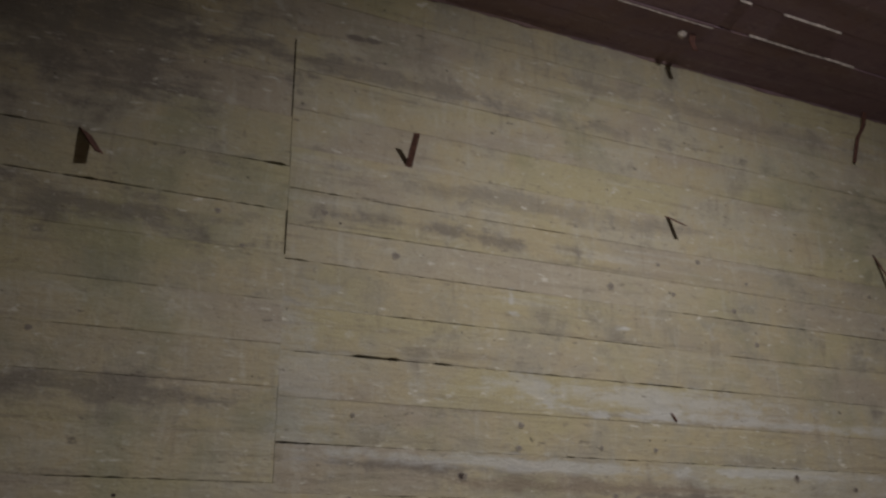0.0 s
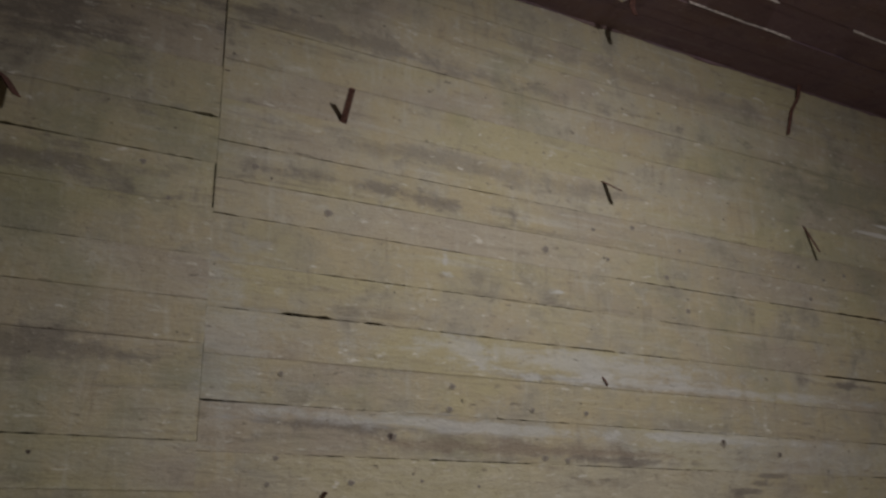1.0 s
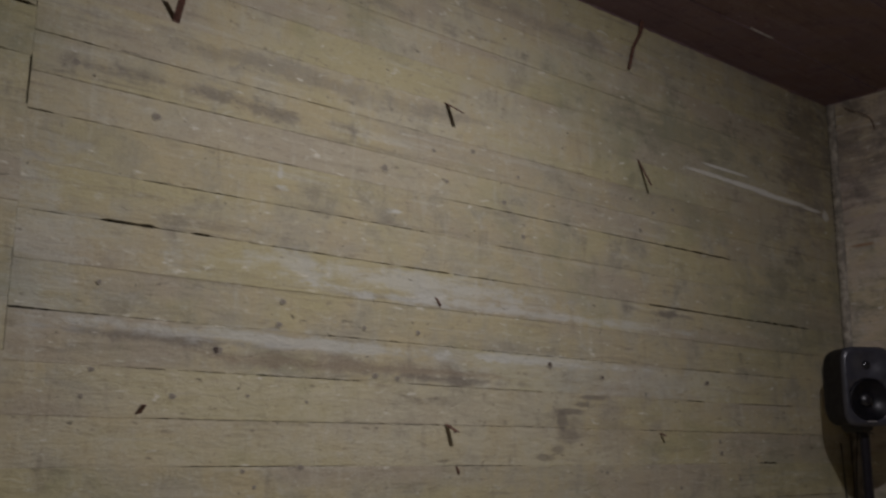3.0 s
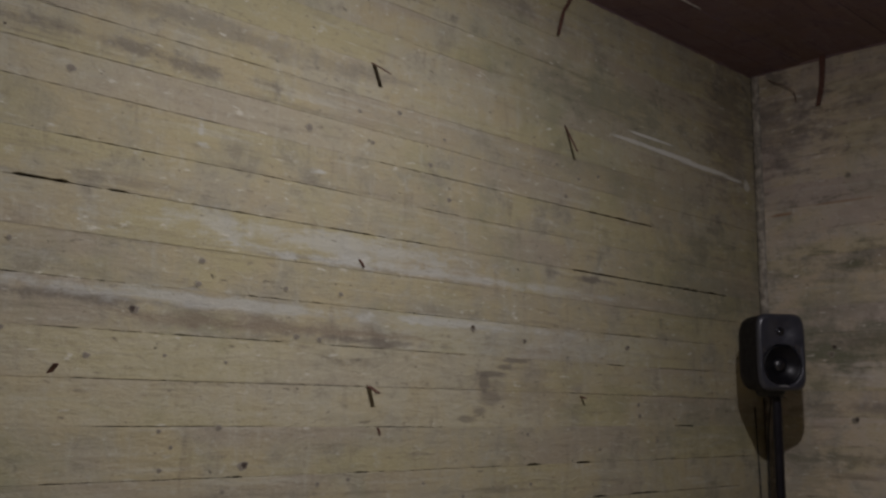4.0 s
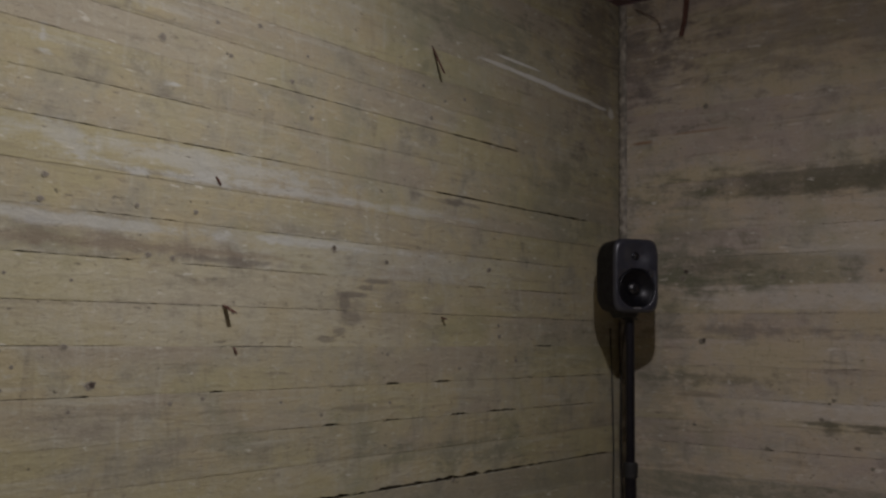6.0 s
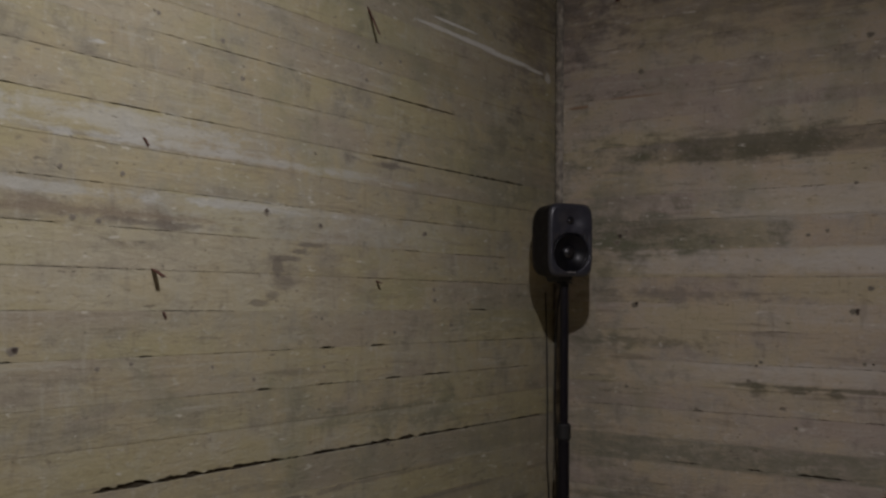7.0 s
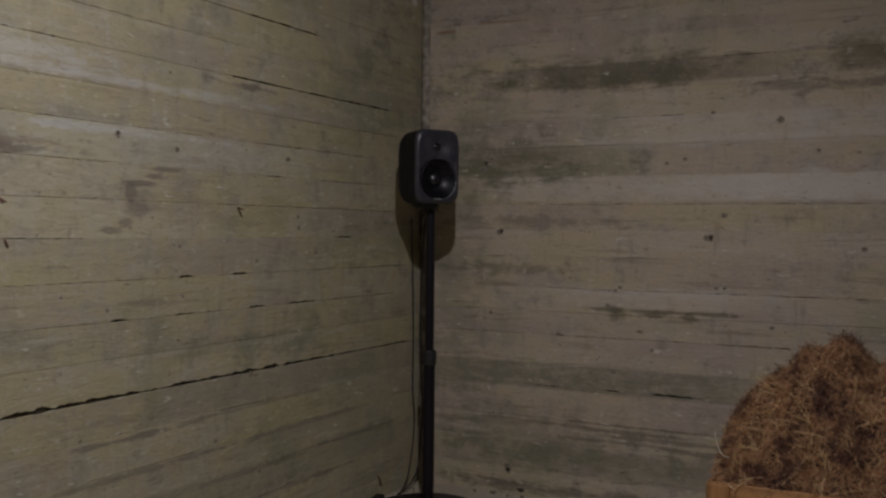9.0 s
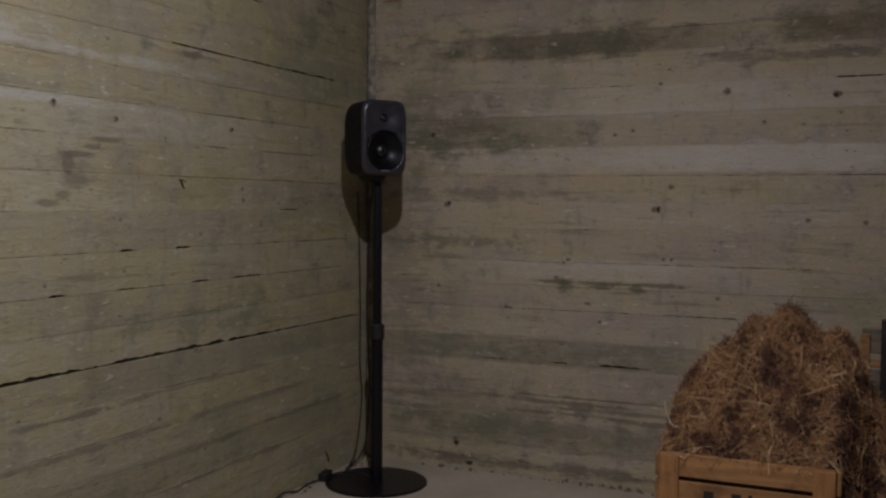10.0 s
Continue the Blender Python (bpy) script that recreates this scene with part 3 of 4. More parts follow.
lay_knots(wall_long, 0, [
    (0.402, 2.439, 13), (0.875, 1.681, 13), (1.079, 1.844, 10), (1.382, 1.789, 9), (1.603, 1.791, 9), (2.236, 1.717, 14), (2.528, 1.687, 12), (3.212, 1.696, 12), (1.429, 1.638, 11),
    (1.520, 1.633, 11), (0.742, 1.545, 10), (0.489, 1.536, 8), (1.847, 2.479, 11), (2.004, 2.312, 12), (1.663, 2.444, 9), (1.450, 2.340, 15), (1.724, 2.343, 9), (2.076, 2.424, 8),
    (2.102, 2.195, 11), (2.737, 2.453, 11), (2.795, 2.324, 11), (3.023, 2.450, 11), (2.885, 2.415, 9), (0.514, 1.841, 8), (0.640, 2.336, 13), (1.175, 1.544, 6), (0.974, 1.555, 6), (3.295, 1.447, 11), (0.511, 1.607, 8)])
lay_knots(wall_long, 0, [
    (1.069, 1.773, 10), (1.246, 1.235, 15), (0.969, 1.340, 7), (1.009, 1.295, 7), (1.162, 1.350, 11), (1.531, 1.171, 10), (1.655, 1.182, 9), (1.183, 1.163, 9), (0.977, 1.231, 8),
    (2.545, 1.321, 9), (3.008, 1.256, 9), (1.991, 1.156, 8), (3.435, 1.286, 11), (3.304, 1.397, 13), (2.563, 1.129, 9), (2.189, 1.101, 10), (2.753, 0.539, 11), (3.034, 0.358, 11),
    (2.976, 0.782, 12), (0.045, 1.710, 11), (-0.157, 1.605, 11), (0.210, 2.689, 7), (0.160, 2.300, 7), (-0.085, 2.045, 10), (-0.373, 2.007, 12), (0.083, 2.393, 9)])
lay_knots(wall_end, 1, [
    (0.054, 1.887, 22), (2.037, 1.716, 19), (1.987, 1.774, 11), (1.730, 1.709, 11), (1.514, 1.709, 15), (0.964, 1.746, 10), (0.835, 1.964, 10), (0.529, 1.917, 18), (1.052, 1.728, 10),
    (0.362, 1.772, 10), (1.937, 1.385, 17), (0.856, 1.369, 16), (0.165, 1.327, 13), (-0.073, 1.319, 13), (1.279, 1.117, 10), (0.808, 1.131, 10), (0.552, 0.956, 10), (1.602, 0.867, 11),
    (1.982, 0.959, 11), (1.113, 0.815, 10), (1.338, 1.024, 13), (1.877, 0.155, 18), (0.777, 1.475, 14), (1.902, 2.620, 17), (0.767, 2.646, 16)])


M_HOLE = painted("dark_hole", (0.055, 0.040, 0.030), 0.95, 0, 0.3, 90)
HOLE = KNOTS[1].copy()
HOLE.materials[0] = M_HOLE
HOLE.materials[1] = M_KNOT


def lay_holes(wall, axis, spots):
    """Small dark broken-out spots, taller than wide."""
    for u, z, wide, tall in spots:
        ob = new("broken_spot", HOLE)
        ob.parent = wall
        at = (u, WY - 0.0012, z) if axis == 0 else (WX - 0.0012, u, z)
        ob.matrix_basis = pose(*at, 0, 0, 0 if axis == 0 else -90) @ Matrix.Diagonal((wide / 1000, 0.0018, tall / 1000, 1))


lay_holes(wall_end, 1, [(0.836, 1.369, 12, 18), (1.926, 1.391, 12, 14), (0.062, 1.883, 17, 15), (1.873, 0.134, 18, 16), (1.80, 0.035, 26, 12), (2.020, 1.750, 14, 13), (1.30, 1.10, 7, 6), (0.77, 1.13, 7, 6)])
lay_holes(wall_long, 0, [(0.866, 1.682, 12, 12), (0.072, 1.706, 11, 10), (-0.125, 1.60, 13, 11), (0.455, 2.412, 5, 4), (1.255, 1.238, 15, 12), (2.235, 1.722, 9, 11), (2.53, 1.688, 7, 9), (3.225, 1.70, 9, 9)])


def fillet():
    """Uneven strip of mortar in the corner of the two walls."""
    bm = bmesh.new()
    rows = []
    for k in range(61):
        z = HC * k / 60
        w = 0.052 + 0.006 * noise.noise((z * 4, 3, 1))
        d = 0.002 + 0.003 * noise.noise((z * 5, 9, 2))
        rows.append([bm.verts.new(p) for p in ((WX + 0.012, WY - w, z), (WX - d, WY - w + 0.004, z), (WX - d - 0.002, WY - 0.026, z), (WX - d, WY - 0.008, z), (WX + 0.012, WY - 0.002, z))])
    for a, b in zip(rows, rows[1:]):
        for j in range(4):
            bm.faces.new((a[j], a[j + 1], b[j + 1], b[j]))
    return bm


tagged(part("corner_trim", fillet(), M_FILLET, smooth=True), "pale crumbly mortar strip in the wall corner", "trim", kind="structure")


# ---- steel strap ends left in the wall ----
def strap(root, tip, width, twist=0.0, thick=0.003):
    """A short flat rusty steel strap that sticks out of the wall from root to tip."""
    root, tip = Vector(root), Vector(tip)
    ax = (tip - root).normalized()
    side = Matrix.Rotation(radians(twist), 3, ax) @ ax.cross(Vector((0, 0, 1))).normalized()
    up = ax.cross(side)
    bm = bmesh.new()
    rows = []
    for k in range(6):
        f = k / 5
        w = width * (1 - 0.12 * f * f)
        c = root - ax * 0.02 + (tip - root + ax * 0.02) * f
        rows.append([bm.verts.new(c + side * (w / 2) * s + up * (thick / 2) * q) for s, q in ((-1, -1), (1, -1), (1, 1), (-1, 1))])
    for a, b in zip(rows, rows[1:]):
        for j in range(4):
            bm.faces.new((a[j], a[(j + 1) % 4], b[(j + 1) % 4], b[j]))
    bm.faces.new(rows[0])
    bm.faces.new(rows[-1])
    return bm


def strap_thing(root, tip, width, twist, label):
    tagged(part("wall_strap", strap(root, tip, width, twist), M_RUST), label, "metal strap", "straps in the long wall")


strap_thing((-0.295, WY, 2.562), (-0.259, WY - 0.055, 2.487), 0.030, 0, "rusty flat steel strap end sticking out of the concrete wall")
strap_thing((0.679, WY, 2.640), (0.665, WY - 0.09, 2.716), 0.022, 0, "rusty flat steel strap bent upward out of the concrete wall")
strap_thing((1.721, WY, 2.635), (1.731, WY - 0.08, 2.580), 0.020, 0, "short rusty steel strap end sticking out of the concrete wall")
strap_thing((2.800, WY, 2.633), (2.812, WY - 0.055, 2.515), 0.017, 0, "thin rusty steel strap end sticking out of the concrete wall")
strap_thing((0.648, WY, 1.496), (0.654, WY - 0.022, 1.518), 0.018, 0, "short rusty steel strap stub in the concrete wall")
strap_thing((1.733, WY, 1.488), (1.740, WY - 0.05, 1.463), 0.020, 0, "short rusty steel strap stub in the concrete wall")
strap_thing((2.885, WY, 1.476), (2.880, WY - 0.03, 1.467), 0.014, 0, "small rusty steel strap stub in the concrete wall")


def hanging_strap(points, width, label, across=0):
    """A rusty bent strap end that hangs from the ceiling."""
    bm = bmesh.new()
    rows = []
    pts = [Vector(p) for p in points]
    for k, p in enumerate(pts):
        w = width * (1 - 0.35 * k / len(pts)) / 2
        corners = ((-w, -0.002), (w, -0.002), (w, 0.002), (-w, 0.002))
        rows.append([bm.verts.new(p + (Vector((a, b, 0)) if across == 0 else Vector((b, a, 0)))) for a, b in corners])
    for a, b in zip(rows, rows[1:]):
        for j in range(4):
            bm.faces.new((a[j], a[(j + 1) % 4], b[(j + 1) % 4], b[j]))
    bm.faces.new(rows[0])
    bm.faces.new(rows[-1])
    tagged(part("ceiling_strap", bm, M_RUST), label, "metal strap", "straps under the ceiling")


hanging_strap([(2.808, 2.375, HC + 0.01), (2.800, 2.385, HC - 0.06), (2.765, 2.395, HC - 0.12), (2.738, 2.405, HC - 0.235)], 0.022, "rusty bent strap hanging from the ceiling edge")
hanging_strap([(4.385, 1.985, HC + 0.01), (4.390, 1.992, HC - 0.08), (4.395, 2.005, HC - 0.17), (4.40, 2.03, HC - 0.255)], 0.034, "rusty strap hanging from the ceiling by the end wall", 1)
hanging_strap([(1.712, 2.20, HC + 0.01), (1.706, 2.205, HC - 0.03), (1.716, 2.20, HC - 0.065)], 0.028, "short rusty strap stub under the ceiling")
lump = bmesh.new()
bmesh.ops.create_icosphere(lump, subdivisions=3, radius=0.016)
for v in lump.verts:
    v.co *= 1 + 0.35 * noise.noise(v.co * 90)
lime = part("lime_lump", lump, M_LIME, smooth=True)
lime.matrix_basis = pose(1.664, 2.205, HC - 0.006)
tagged(lime, "small pale lump of lime under the ceiling", "lime lump")
tagged(part("wall_wire", tube([(4.413, 2.310, 3.225), (4.40, 2.270, 3.20), (4.395, 2.19, 3.15), (4.395, 2.155, 3.11), (4.400, 2.149, 3.06)], 0.0022, 6), M_RUST), "thin rusty wire bent out of the end wall", "wire")
for root, mid, tip in (((1.678, WY, 1.918), (1.686, WY - 0.005, 1.907), (1.697, WY - 0.004, 1.892)), ((1.776, WY, 1.348), (1.780, WY - 0.005, 1.338), (1.786, WY - 0.004, 1.326)),
                       ((4.00, WY, 0.125), (4.012, WY - 0.006, 0.10), (4.025, WY - 0.008, 0.065))):
    tagged(part("bent_nail", tube([root, mid, tip], 0.0042, 6), M_RUST), "small rusty bent nail in the concrete wall", "nail", "bent nails")


# ---- loudspeaker on its stand ----
SX, SY = 3.987, 2.118
stand = thing("speaker_stand", "black steel loudspeaker stand with round base plate", "stand", at=(SX, SY, 0))
part("base_plate", lathe([(0.01, 0.0), (0.246, 0.0), (0.252, 0.003), (0.252, 0.009), (0.247, 0.013), (0.05, 0.014), (0.045, 0.016)], 72), M_STEEL, stand, "round black steel plate")
part("pole", lathe([(0.0295, 0.012), (0.0295, 0.752), (0.028, 0.757)], 28), M_STEEL, stand, smooth=False)
part("inner_pole", lathe([(0.0225, 0.74), (0.0225, 1.492)], 24), M_STEEL, stand)
part("collar", lathe([(0.030, 0.717), (0.036, 0.722), (0.036, 0.787), (0.031, 0.794), (0.023, 0.795)], 28), M_RUBBER, stand)
knob = part("clamp_knob", lathe([(0.006, 0.0), (0.006, 0.025), (0.019, 0.027), (0.019, 0.045), (0.015, 0.048)], 16), M_RUBBER, stand)
knob.matrix_basis = pose(0.030, 0.015, 0.745, 90, 0, 100)
part("top_plate", box((-0.03, -0.03, 1.488), (0.03, 0.03, 1.497), 0.003), M_STEEL, stand)

SPW, SPH, SPD = 0.240, 0.358, 0.275
speaker = thing("loudspeaker", "dark grey rounded studio loudspeaker on a black stand", "loudspeaker", at=(SX - 0.012, SY + 0.024, 1.522), turn=-35.0)


def rounded_ring(w, h, n, steps=96):
    out = []
    for k in range(steps):
        a = 2 * math.pi * k / steps
        c, s = math.cos(a), math.sin(a)
        out.append((w / 2 * math.copysign(abs(c) ** (2 / n), c), h / 2 * math.copysign(abs(s) ** (2 / n), s)))
    return out


def speaker_front(x, z):
    """Depth of the front by place: a dished waveguide round the tweeter, and a hole for the woofer."""
    d = 0.0
    r = math.hypot(x * 0.92, z - 0.095)
    if r < 0.085:
        d += 0.018 * (0.5 + 0.5 * math.cos(math.pi * r / 0.085))
    r = math.hypot(x, z + 0.062)
    if r < 0.097:
        d += 0.055 * min(1.0, (0.097 - r) / 0.004)
    return d


def loft(rings, front_cap=True, back_cap=True):
    bm = bmesh.new()
    made = [[bm.verts.new(p) for p in ring] for ring in rings]
    for a, b in zip(made, made[1:]):
        m = len(a)
        for k in range(m):
            bm.faces.new((a[k], a[(k + 1) % m], b[(k + 1) % m], b[k]))
    if front_cap:
        bm.faces.new(made[0])
    if back_cap:
        bm.faces.new(made[-1])
    return bm


front_rings = []
for k in range(1, 41):
    f = k / 40
    ring = []
    for x, z in rounded_ring(SPW * f, SPH * f, 2 + 4.0 * f):
        edge = 0.016 * max(0.0, (f - 0.88) / 0.12) ** 2.2
        ring.append((x, -SPD / 2 + edge + speaker_front(x, z), z + SPH / 2))
    front_rings.append(ring)
part("baffle", loft(front_rings, True, False), M_CASE, speaker, "dark grey baffle with dished waveguide", smooth=True)
shell = []
for k in range(25):
    f = k / 24
    y = -SPD / 2 + 0.0165 + (SPD - 0.0165) * f
    s = math.sqrt(max(0.02, 1 - max(0.0, (f - 0.55) / 0.45) ** 2.8)) if f > 0.55 else 1.0
    s = 0.25 + 0.75 * s
    shell.append([(x, y, z + SPH / 2) for x, z in rounded_ring(SPW * s * 0.999, SPH * s * 0.999, 6 - 2 * f)])
part("enclosure", loft(shell, False), M_SHELL, speaker, "rounded metal enclosure, colour darkened for its shaded flank", smooth=True)


def facing(bm, x, y, z):
    """Turn a body made about z so that its axis points out of the speaker's front."""
    bmesh.ops.transform(bm, matrix=pose(x, y, z, 90, 0, 0), verts=bm.verts)
    return bm


woofer = part("woofer", facing(lathe([(0.0945, -0.004), (0.0940, 0.0035), (0.090, 0.0065), (0.085, 0.004), (0.081, -0.001), (0.055, -0.018), (0.032, -0.030), (0.031, -0.030)], 56, (False, True)), 0, -SPD / 2 + 0.0085, SPH / 2 - 0.062), M_CONE, speaker, "black woofer cone with rubber surround", smooth=True)
part("dust_cap", facing(lathe([(0.0345, -0.0295), (0.032, -0.0235), (0.026, -0.0165), (0.016, -0.0115), (0.001, -0.0095)], 40), 0, -SPD / 2 + 0.0085, SPH / 2 - 0.062), M_DOME, woofer, "glossy dust cap", smooth=True)
part("tweeter", facing(lathe([(0.021, -0.001), (0.020, 0.003), (0.017, 0.002), (0.014, 0.003), (0.009, 0.008), (0.004, 0.010), (0.0005, 0.0105)], 40), 0, -SPD / 2 + 0.017, SPH / 2 + 0.095), M_GLINT, speaker, "glossy black tweeter dome", smooth=True)
part("badge", box((-0.022, -SPD / 2 - 0.001, 0.018), (0.022, -SPD / 2 + 0.003, 0.024), 0.0008), M_SILVER, speaker, "small silver badge")
part("foot", loft([[(x, y, -0.027) for x, y in rounded_ring(0.08, 0.10, 4, 40)], [(x, y, -0.016) for x, y in rounded_ring(0.10, 0.13, 4, 40)], [(x, y, 0.012) for x, y in rounded_ring(0.12, 0.15, 4, 40)]]), M_RUBBER, speaker, "black rubber foot")

# ---- cables ----
cable = thing("power_cable", "black power cables hanging along the wall corner to the floor", "cable")
part("hanging_lead", tube([(4.36, 2.33, 1.60), (4.375, 2.375, 1.30), (4.37, 2.38, 0.95), (4.365, 2.372, 0.60), (4.36, 2.36, 0.42), (4.37, 2.375, 0.25), (4.33, 2.37, 0.10), (4.24, 2.365, 0.03), (4.10, 2.36, 0.008)], 0.0045), M_RUBBER, cable)
part("second_lead", tube([(4.30, 2.405, 1.45), (4.325, 2.408, 1.15), (4.335, 2.406, 0.80), (4.325, 2.402, 0.55), (4.34, 2.398, 0.36), (4.325, 2.402, 0.2), (4.27, 2.40, 0.05), (4.18, 2.385, 0.006)], 0.004), M_RUBBER, cable)
part("base_lead", tube([(3.99, 2.14, 0.022), (3.99, 2.20, 0.035), (4.00, 2.30, 0.03), (3.99, 2.35, 0.02), (3.96, 2.375, 0.012)], 0.0045), M_RUBBER, cable)
plug = part("plug", box((-0.05, -0.024, 0.0), (0.05, 0.024, 0.042), 0.012, 3), M_RUBBER, cable, "black moulded plug")
plug.matrix_basis = pose(3.928, 2.376, 0.0, 0, 0, 12)
part("floor_lead", tube([(3.91, 2.37, 0.015), (3.80, 2.40, 0.006), (3.68, 2.385, 0.006), (3.60, 2.40, 0.02), (3.54, 2.405, 0.006), (3.44, 2.36, 0.005), (3.2, 2.33, 0.005)], 0.0048), M_RUBBER, cable)


# ---- crate with hay ----
CX, CY0, CY1, CZ = 3.35, -0.030, 0.610, 0.474
crate = thing("wooden_crate", "old pine slatted crate heaped with hay", "crate")
CD = 0.44


def plank(lo, hi, material, name="slat", label="", bevel=0.003):
    return part(name, box(lo, hi, bevel, 1), material, crate, label)


for y0, y1 in ((CY0 + 0.018, CY0 + 0.092), (CY1 - 0.085, CY1 - 0.012)):
    plank((CX, y0, 0.0), (CX + 0.018, y1, CZ - 0.004), M_PINE_Z, "corner_post")
    plank((CX + CD - 0.018, y0, 0.0), (CX + CD, y1, CZ - 0.004), M_PINE_Z, "corner_post")
rails = [(0.015, 0.11), (0.135, 0.235), (0.250, 0.372), (CZ - 0.086, CZ)]
for z0, z1 in rails:
    slat = plank((CX + 0.019, CY0 + 0.016, z0), (CX + 0.034, CY1 - 0.014, z1), M_PINE)
    plank((CX + CD - 0.034, CY0 + 0.016, z0), (CX + CD - 0.019, CY1 - 0.014, z1), M_PINE)
    for y in (CY0, CY1 - 0.014):
        plank((CX + 0.0, y, z0), (CX + CD, y + 0.0135, z1), M_PINE_X, "end_slat")
plank((CX + 0.035, CY0 + 0.015, 0.0), (CX + CD - 0.035, CY1 - 0.015, 0.013), M_PINE, "bottom")


# worn stencil marks on the second slat, too broken to read
for y, w, z0, z1 in ((0.418, 0.036, 0.262, 0.346), (0.372, 0.012, 0.285, 0.315), (0.320, 0.034, 0.262, 0.348), (0.272, 0.012, 0.262, 0.350)):
    part("stencil_mark", box((CX + 0.0183, y - w / 2, z0), (CX + 0.0192, y + w / 2, z1)), M_INK, crate, "faded black stencil mark")


HEAP = ((0.62, 0.44), (0.60, 0.52), (0.580, 0.62), (0.555, 0.70), (0.520, 0.745), (0.465, 0.788), (0.415, 0.825), (0.375, 0.835), (0.36, 0.885), (0.315, 0.915), (0.21, 0.938), (0.15, 0.938),
        (0.11, 0.915), (0.08, 0.885), (0.02, 0.885), (-0.01, 0.885), (-0.05, 0.845), (-0.09, 0.79), (-0.16, 0.69), (-0.20, 0.57), (-0.30, 0.37), (-0.42, 0.18), (-0.52, 0.0))


def heap_surface(x, y):
    """Height of the hay by place: a stepped, lumpy heap, steep towards the high-y end and sliding down past the crate at the other."""
    ridge = HEAP[-1][1]
    for (y1, h1), (y0, h0) in zip(HEAP, HEAP[1:]):
        if y0 <= y <= y1:
            ridge = h0 + (h1 - h0) * (y - y0) / (y1 - y0)
    lump = 0.012 - 0.16 * abs(noise.noise((x * 5.0, y * 6.0, 1))) + 0.05 * noise.noise((x * 12, y * 12, 4)) - 0.04 * abs(noise.noise((x * 27, y * 27, 2)))
    past = max(0.0, CY0 + 0.01 - y)
    foot = 0.445 * max(0.0, 1 - past / 0.12)
    start = CX + 0.034 + min(0.20, 2.0 * past)
    rise = min(1.0, max(0.0, (x - start) / 0.30)) ** 0.62
    fall = min(1.0, max(0.0, (4.20 - x) / 0.25)) ** 0.7
    h = foot + max(0.0, ridge - foot) * rise * fall
    return max(0.004, h + lump * min(1.0, 3 * rise) * min(1.0, h / 0.2))


def heap_core():
    bm = bmesh.new()
    grid = []
    for i in range(71):
        x = CX + 0.036 + 0.80 * i / 70
        grid.append([])
        for j in range(81):
            y = -0.50 + (CY1 - 0.017 + 0.50) * j / 80
            grid[-1].append(bm.verts.new((x, y, heap_surface(x, y) - 0.02)))
    for a, b in zip(grid, grid[1:]):
        for j in range(80):
            bm.faces.new((a[j], a[j + 1], b[j + 1], b[j]))
    rim = [e for e in bm.edges if e.is_boundary]
    made = bmesh.ops.extrude_edge_only(bm, edges=rim)
    for v in made["geom"]:
        if isinstance(v, bmesh.types.BMVert):
            outside = v.co.y < CY0 or v.co.x > CX + CD - 0.04
            v.co.z = 0.0 if outside else 0.30
    return bm


def straws(count, seed, lo, hi, length, thick, lift, name="straw"):
    """Many thin bent stalks strewn over the heap as one mesh."""
    r = random.Random(seed)
    verts, faces = [], []
    for _ in range(count):
        x, y = r.uniform(lo[0], hi[0]), r.uniform(lo[1], hi[1])
        e = 0.012
        z = heap_surface(x, y)
        nx, ny = (heap_surface(x - e, y) - heap_surface(x + e, y)) / (2 * e), (heap_surface(x, y - e) - heap_surface(x, y + e)) / (2 * e)
        normal = Vector((nx, ny, 1)).normalized()
        p = Vector((x, y, z)) + normal * r.uniform(-0.012, lift)
        d = Vector((r.gauss(0, 1), r.gauss(0, 1), r.gauss(0, 1)))
        d = (d - normal * d.dot(normal) * r.uniform(0.45, 1.0)).normalized()
        bend = Vector((r.gauss(0, 1), r.gauss(0, 1), r.gauss(0, 1))) * 0.35
        long, w = r.uniform(*length), r.uniform(*thick)
        p = p - d * long * 0.5
        base = len(verts)
        for k in range(4):
            side = d.orthogonal().normalized()
            other = d.cross(side)
            for s in range(3):
                a = 2.0944 * s
                verts.append(p + (side * math.cos(a) + other * math.sin(a)) * w)
            p = p + d * (long / 3)
            d = (d + bend * 0.5 + Vector((0, 0, -0.10))).normalized()
        for k in range(3):
            for s in range(3):
                i0, i1 = base + 3 * k + s, base + 3 * k + (s + 1) % 3
                faces.append((i0, i1, i1 + 3, i0 + 3))
    data = bpy.data.meshes.new(name)
    data.from_pydata(verts, [], faces)
    return data


heap = thing("hay_heap", "brown dry hay heaped high in and behind a wooden crate", "hay")
part("hay_core", heap_core(), M_HAYCORE, heap, "matted hay core, darkened for the shade between stalks", smooth=True)
for name, count, seed, length, thick, lift, material in (
        ("fine_hay", 34000, 3, (0.03, 0.10), (0.0005, 0.0011), 0.024, M_HAY), ("coarse_hay", 800, 8, (0.06, 0.17), (0.0010, 0.0018), 0.030, M_STALK)):
    data = straws(count, seed, (CX + 0.035, -0.47), (4.14, CY1 - 0.022), length, thick, lift, name)
    data.materials.append(material)
    ob = new(name, data)
    ob.parent = heap
    tagged(ob, "loose stalks of hay", kind="stuff")
tuft = straws(420, 21, (3.73, 0.035), (3.81, 0.115), (0.015, 0.05), (0.0007, 0.0016), 0.03, "pale_tuft")
tuft.materials.append(M_FLUFF)
ob = new("pale_tuft", tuft)
ob.parent = heap
tagged(ob, "pale grey tuft of fluff", kind="stuff")

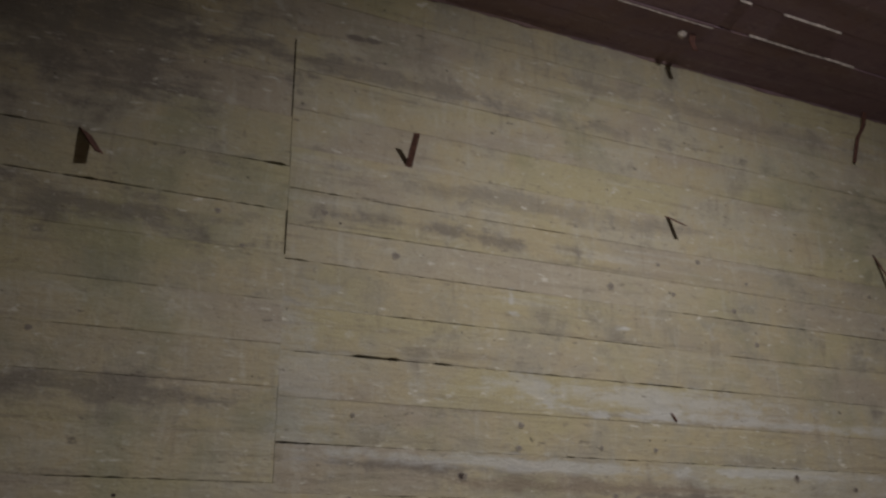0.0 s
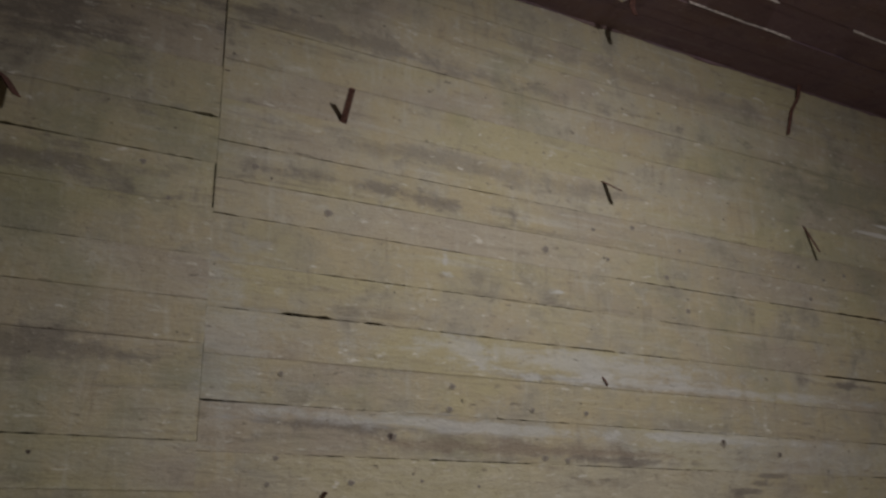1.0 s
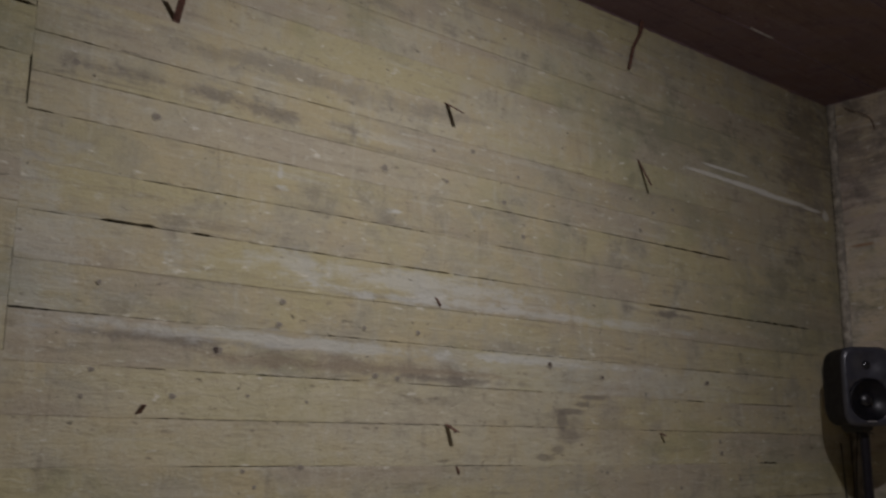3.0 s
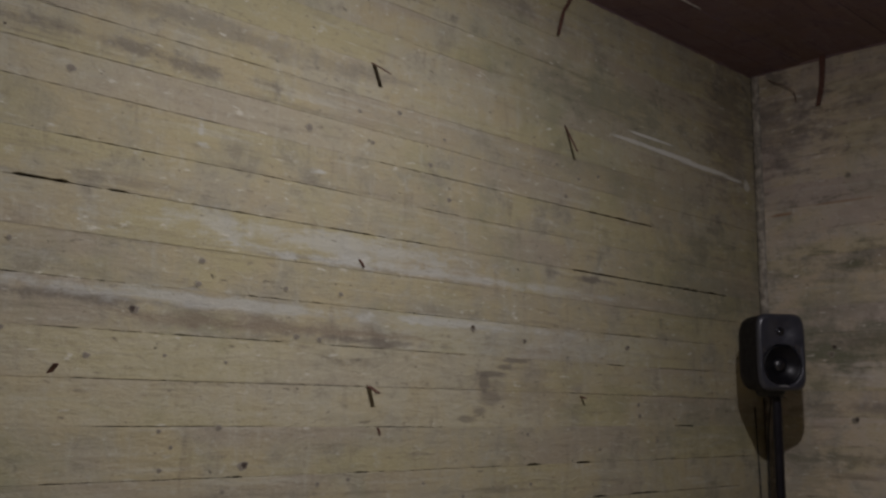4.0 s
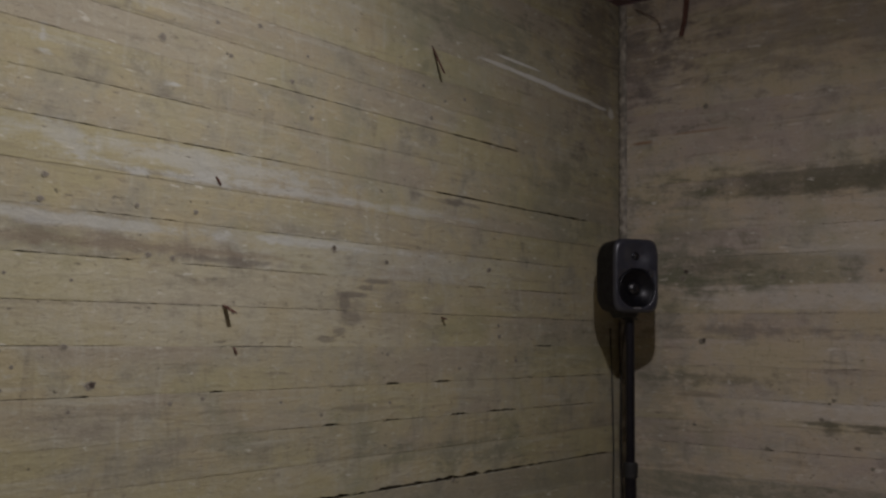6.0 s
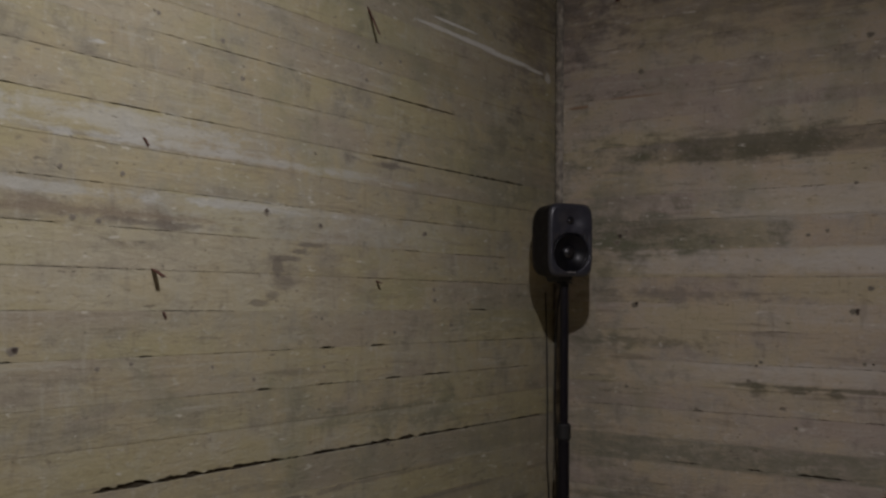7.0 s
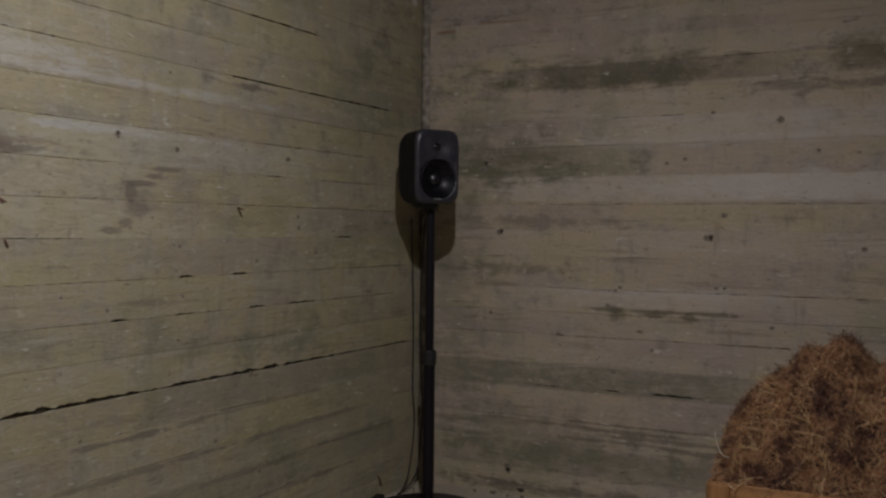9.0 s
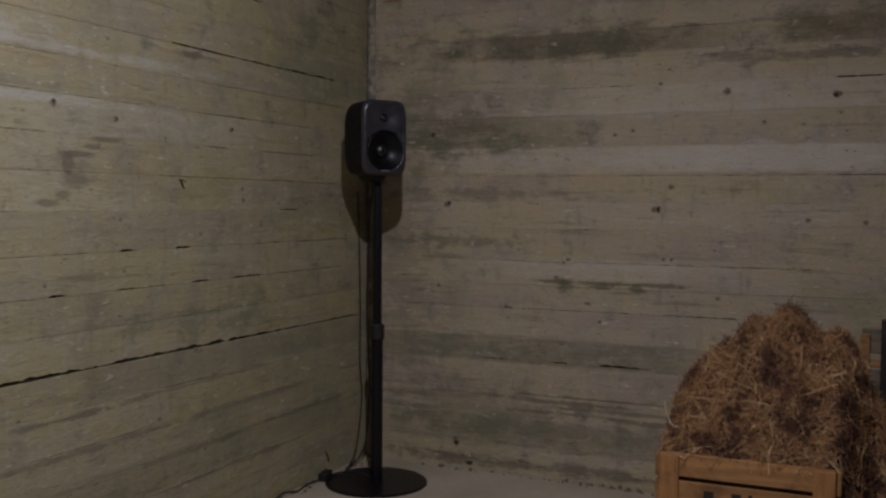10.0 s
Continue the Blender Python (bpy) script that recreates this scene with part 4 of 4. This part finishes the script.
for a, b, c in (((3.405, 0.590, 0.655), (3.400, 0.580, 0.610), (3.395, 0.560, 0.572)), ((3.398, 0.572, 0.585), (3.392, 0.553, 0.570), (3.392, 0.535, 0.566))):
    part("pale_stalk", tube([a, b, c], 0.0014, 5), M_FLUFF, heap, "pale thick straw stalk")

# ---- tall slatted crate behind the hay ----
tall = thing("tall_crate", "weathered tall slatted wooden crate behind the hay", "crate", at=(4.00, -0.07, 0))
for lo, hi, m, name in (
        ((0.0, -0.035, 0.0), (0.02, 0.0, 0.88), M_PINE_X, "upright"), ((0.0, -0.10, 0.0), (0.035, -0.075, 0.94), M_BLACKBOX, "dark_upright"),
        ((0.0, -0.46, 0.0), (0.035, -0.43, 0.94), M_BLACKBOX, "dark_upright"), ((0.022, -0.44, 0.745), (0.036, -0.005, 0.775), M_PINE, "slat"),
        ((0.022, -0.44, 0.62), (0.036, -0.005, 0.735), M_GREYWOOD, "slat"), ((0.022, -0.44, 0.46), (0.036, -0.005, 0.60), M_GREYWOOD, "slat"),
        ((0.022, -0.44, 0.30), (0.036, -0.005, 0.44), M_GREYWOOD, "slat"), ((0.022, -0.44, 0.02), (0.036, -0.005, 0.28), M_GREYWOOD, "slat"),
        ((0.022, -0.44, 0.80), (0.036, -0.005, 0.90), M_GREYWOOD, "slat")):
    part(name, box(lo, hi, 0.003, 1), m, tall)

# ---- crumbs of concrete along the foot of the walls ----
r = random.Random(31)
verts, faces = [], []
for _ in range(260):
    size = 0.002 + 0.013 * r.random() ** 4
    if r.random() < 0.6:
        c = Vector((WX - abs(r.gauss(0, 0.025)) - 0.004, r.choice((0.75, 1.05, 1.25, 1.9)) + r.gauss(0, 0.16), size * 0.5))
    else:
        c = Vector((r.uniform(2.4, WX - 0.05), WY - abs(r.gauss(0, 0.06)) - 0.004, size * 0.5))
    turn = Euler((r.uniform(0, 3), r.uniform(0, 3), r.uniform(0, 3))).to_matrix()
    base = len(verts)
    for d in ((1, 0, 0), (-1, 0, 0), (0, 1, 0), (0, -1, 0), (0, 0, 0.7), (0, 0, -0.7)):
        verts.append(c + turn @ Vector(d) * size * r.uniform(0.6, 1.2))
    for tri in ((0, 2, 4), (2, 1, 4), (1, 3, 4), (3, 0, 4), (2, 0, 5), (1, 2, 5), (3, 1, 5), (0, 3, 5)):
        faces.append(tuple(base + k for k in tri))
crumbs = bpy.data.meshes.new("floor_debris")
crumbs.from_pydata(verts, [], faces)
crumbs.materials.append(M_KNOT)
tagged(new("floor_debris", crumbs), "dark crumbs of concrete along the wall foot", "debris", kind="stuff")
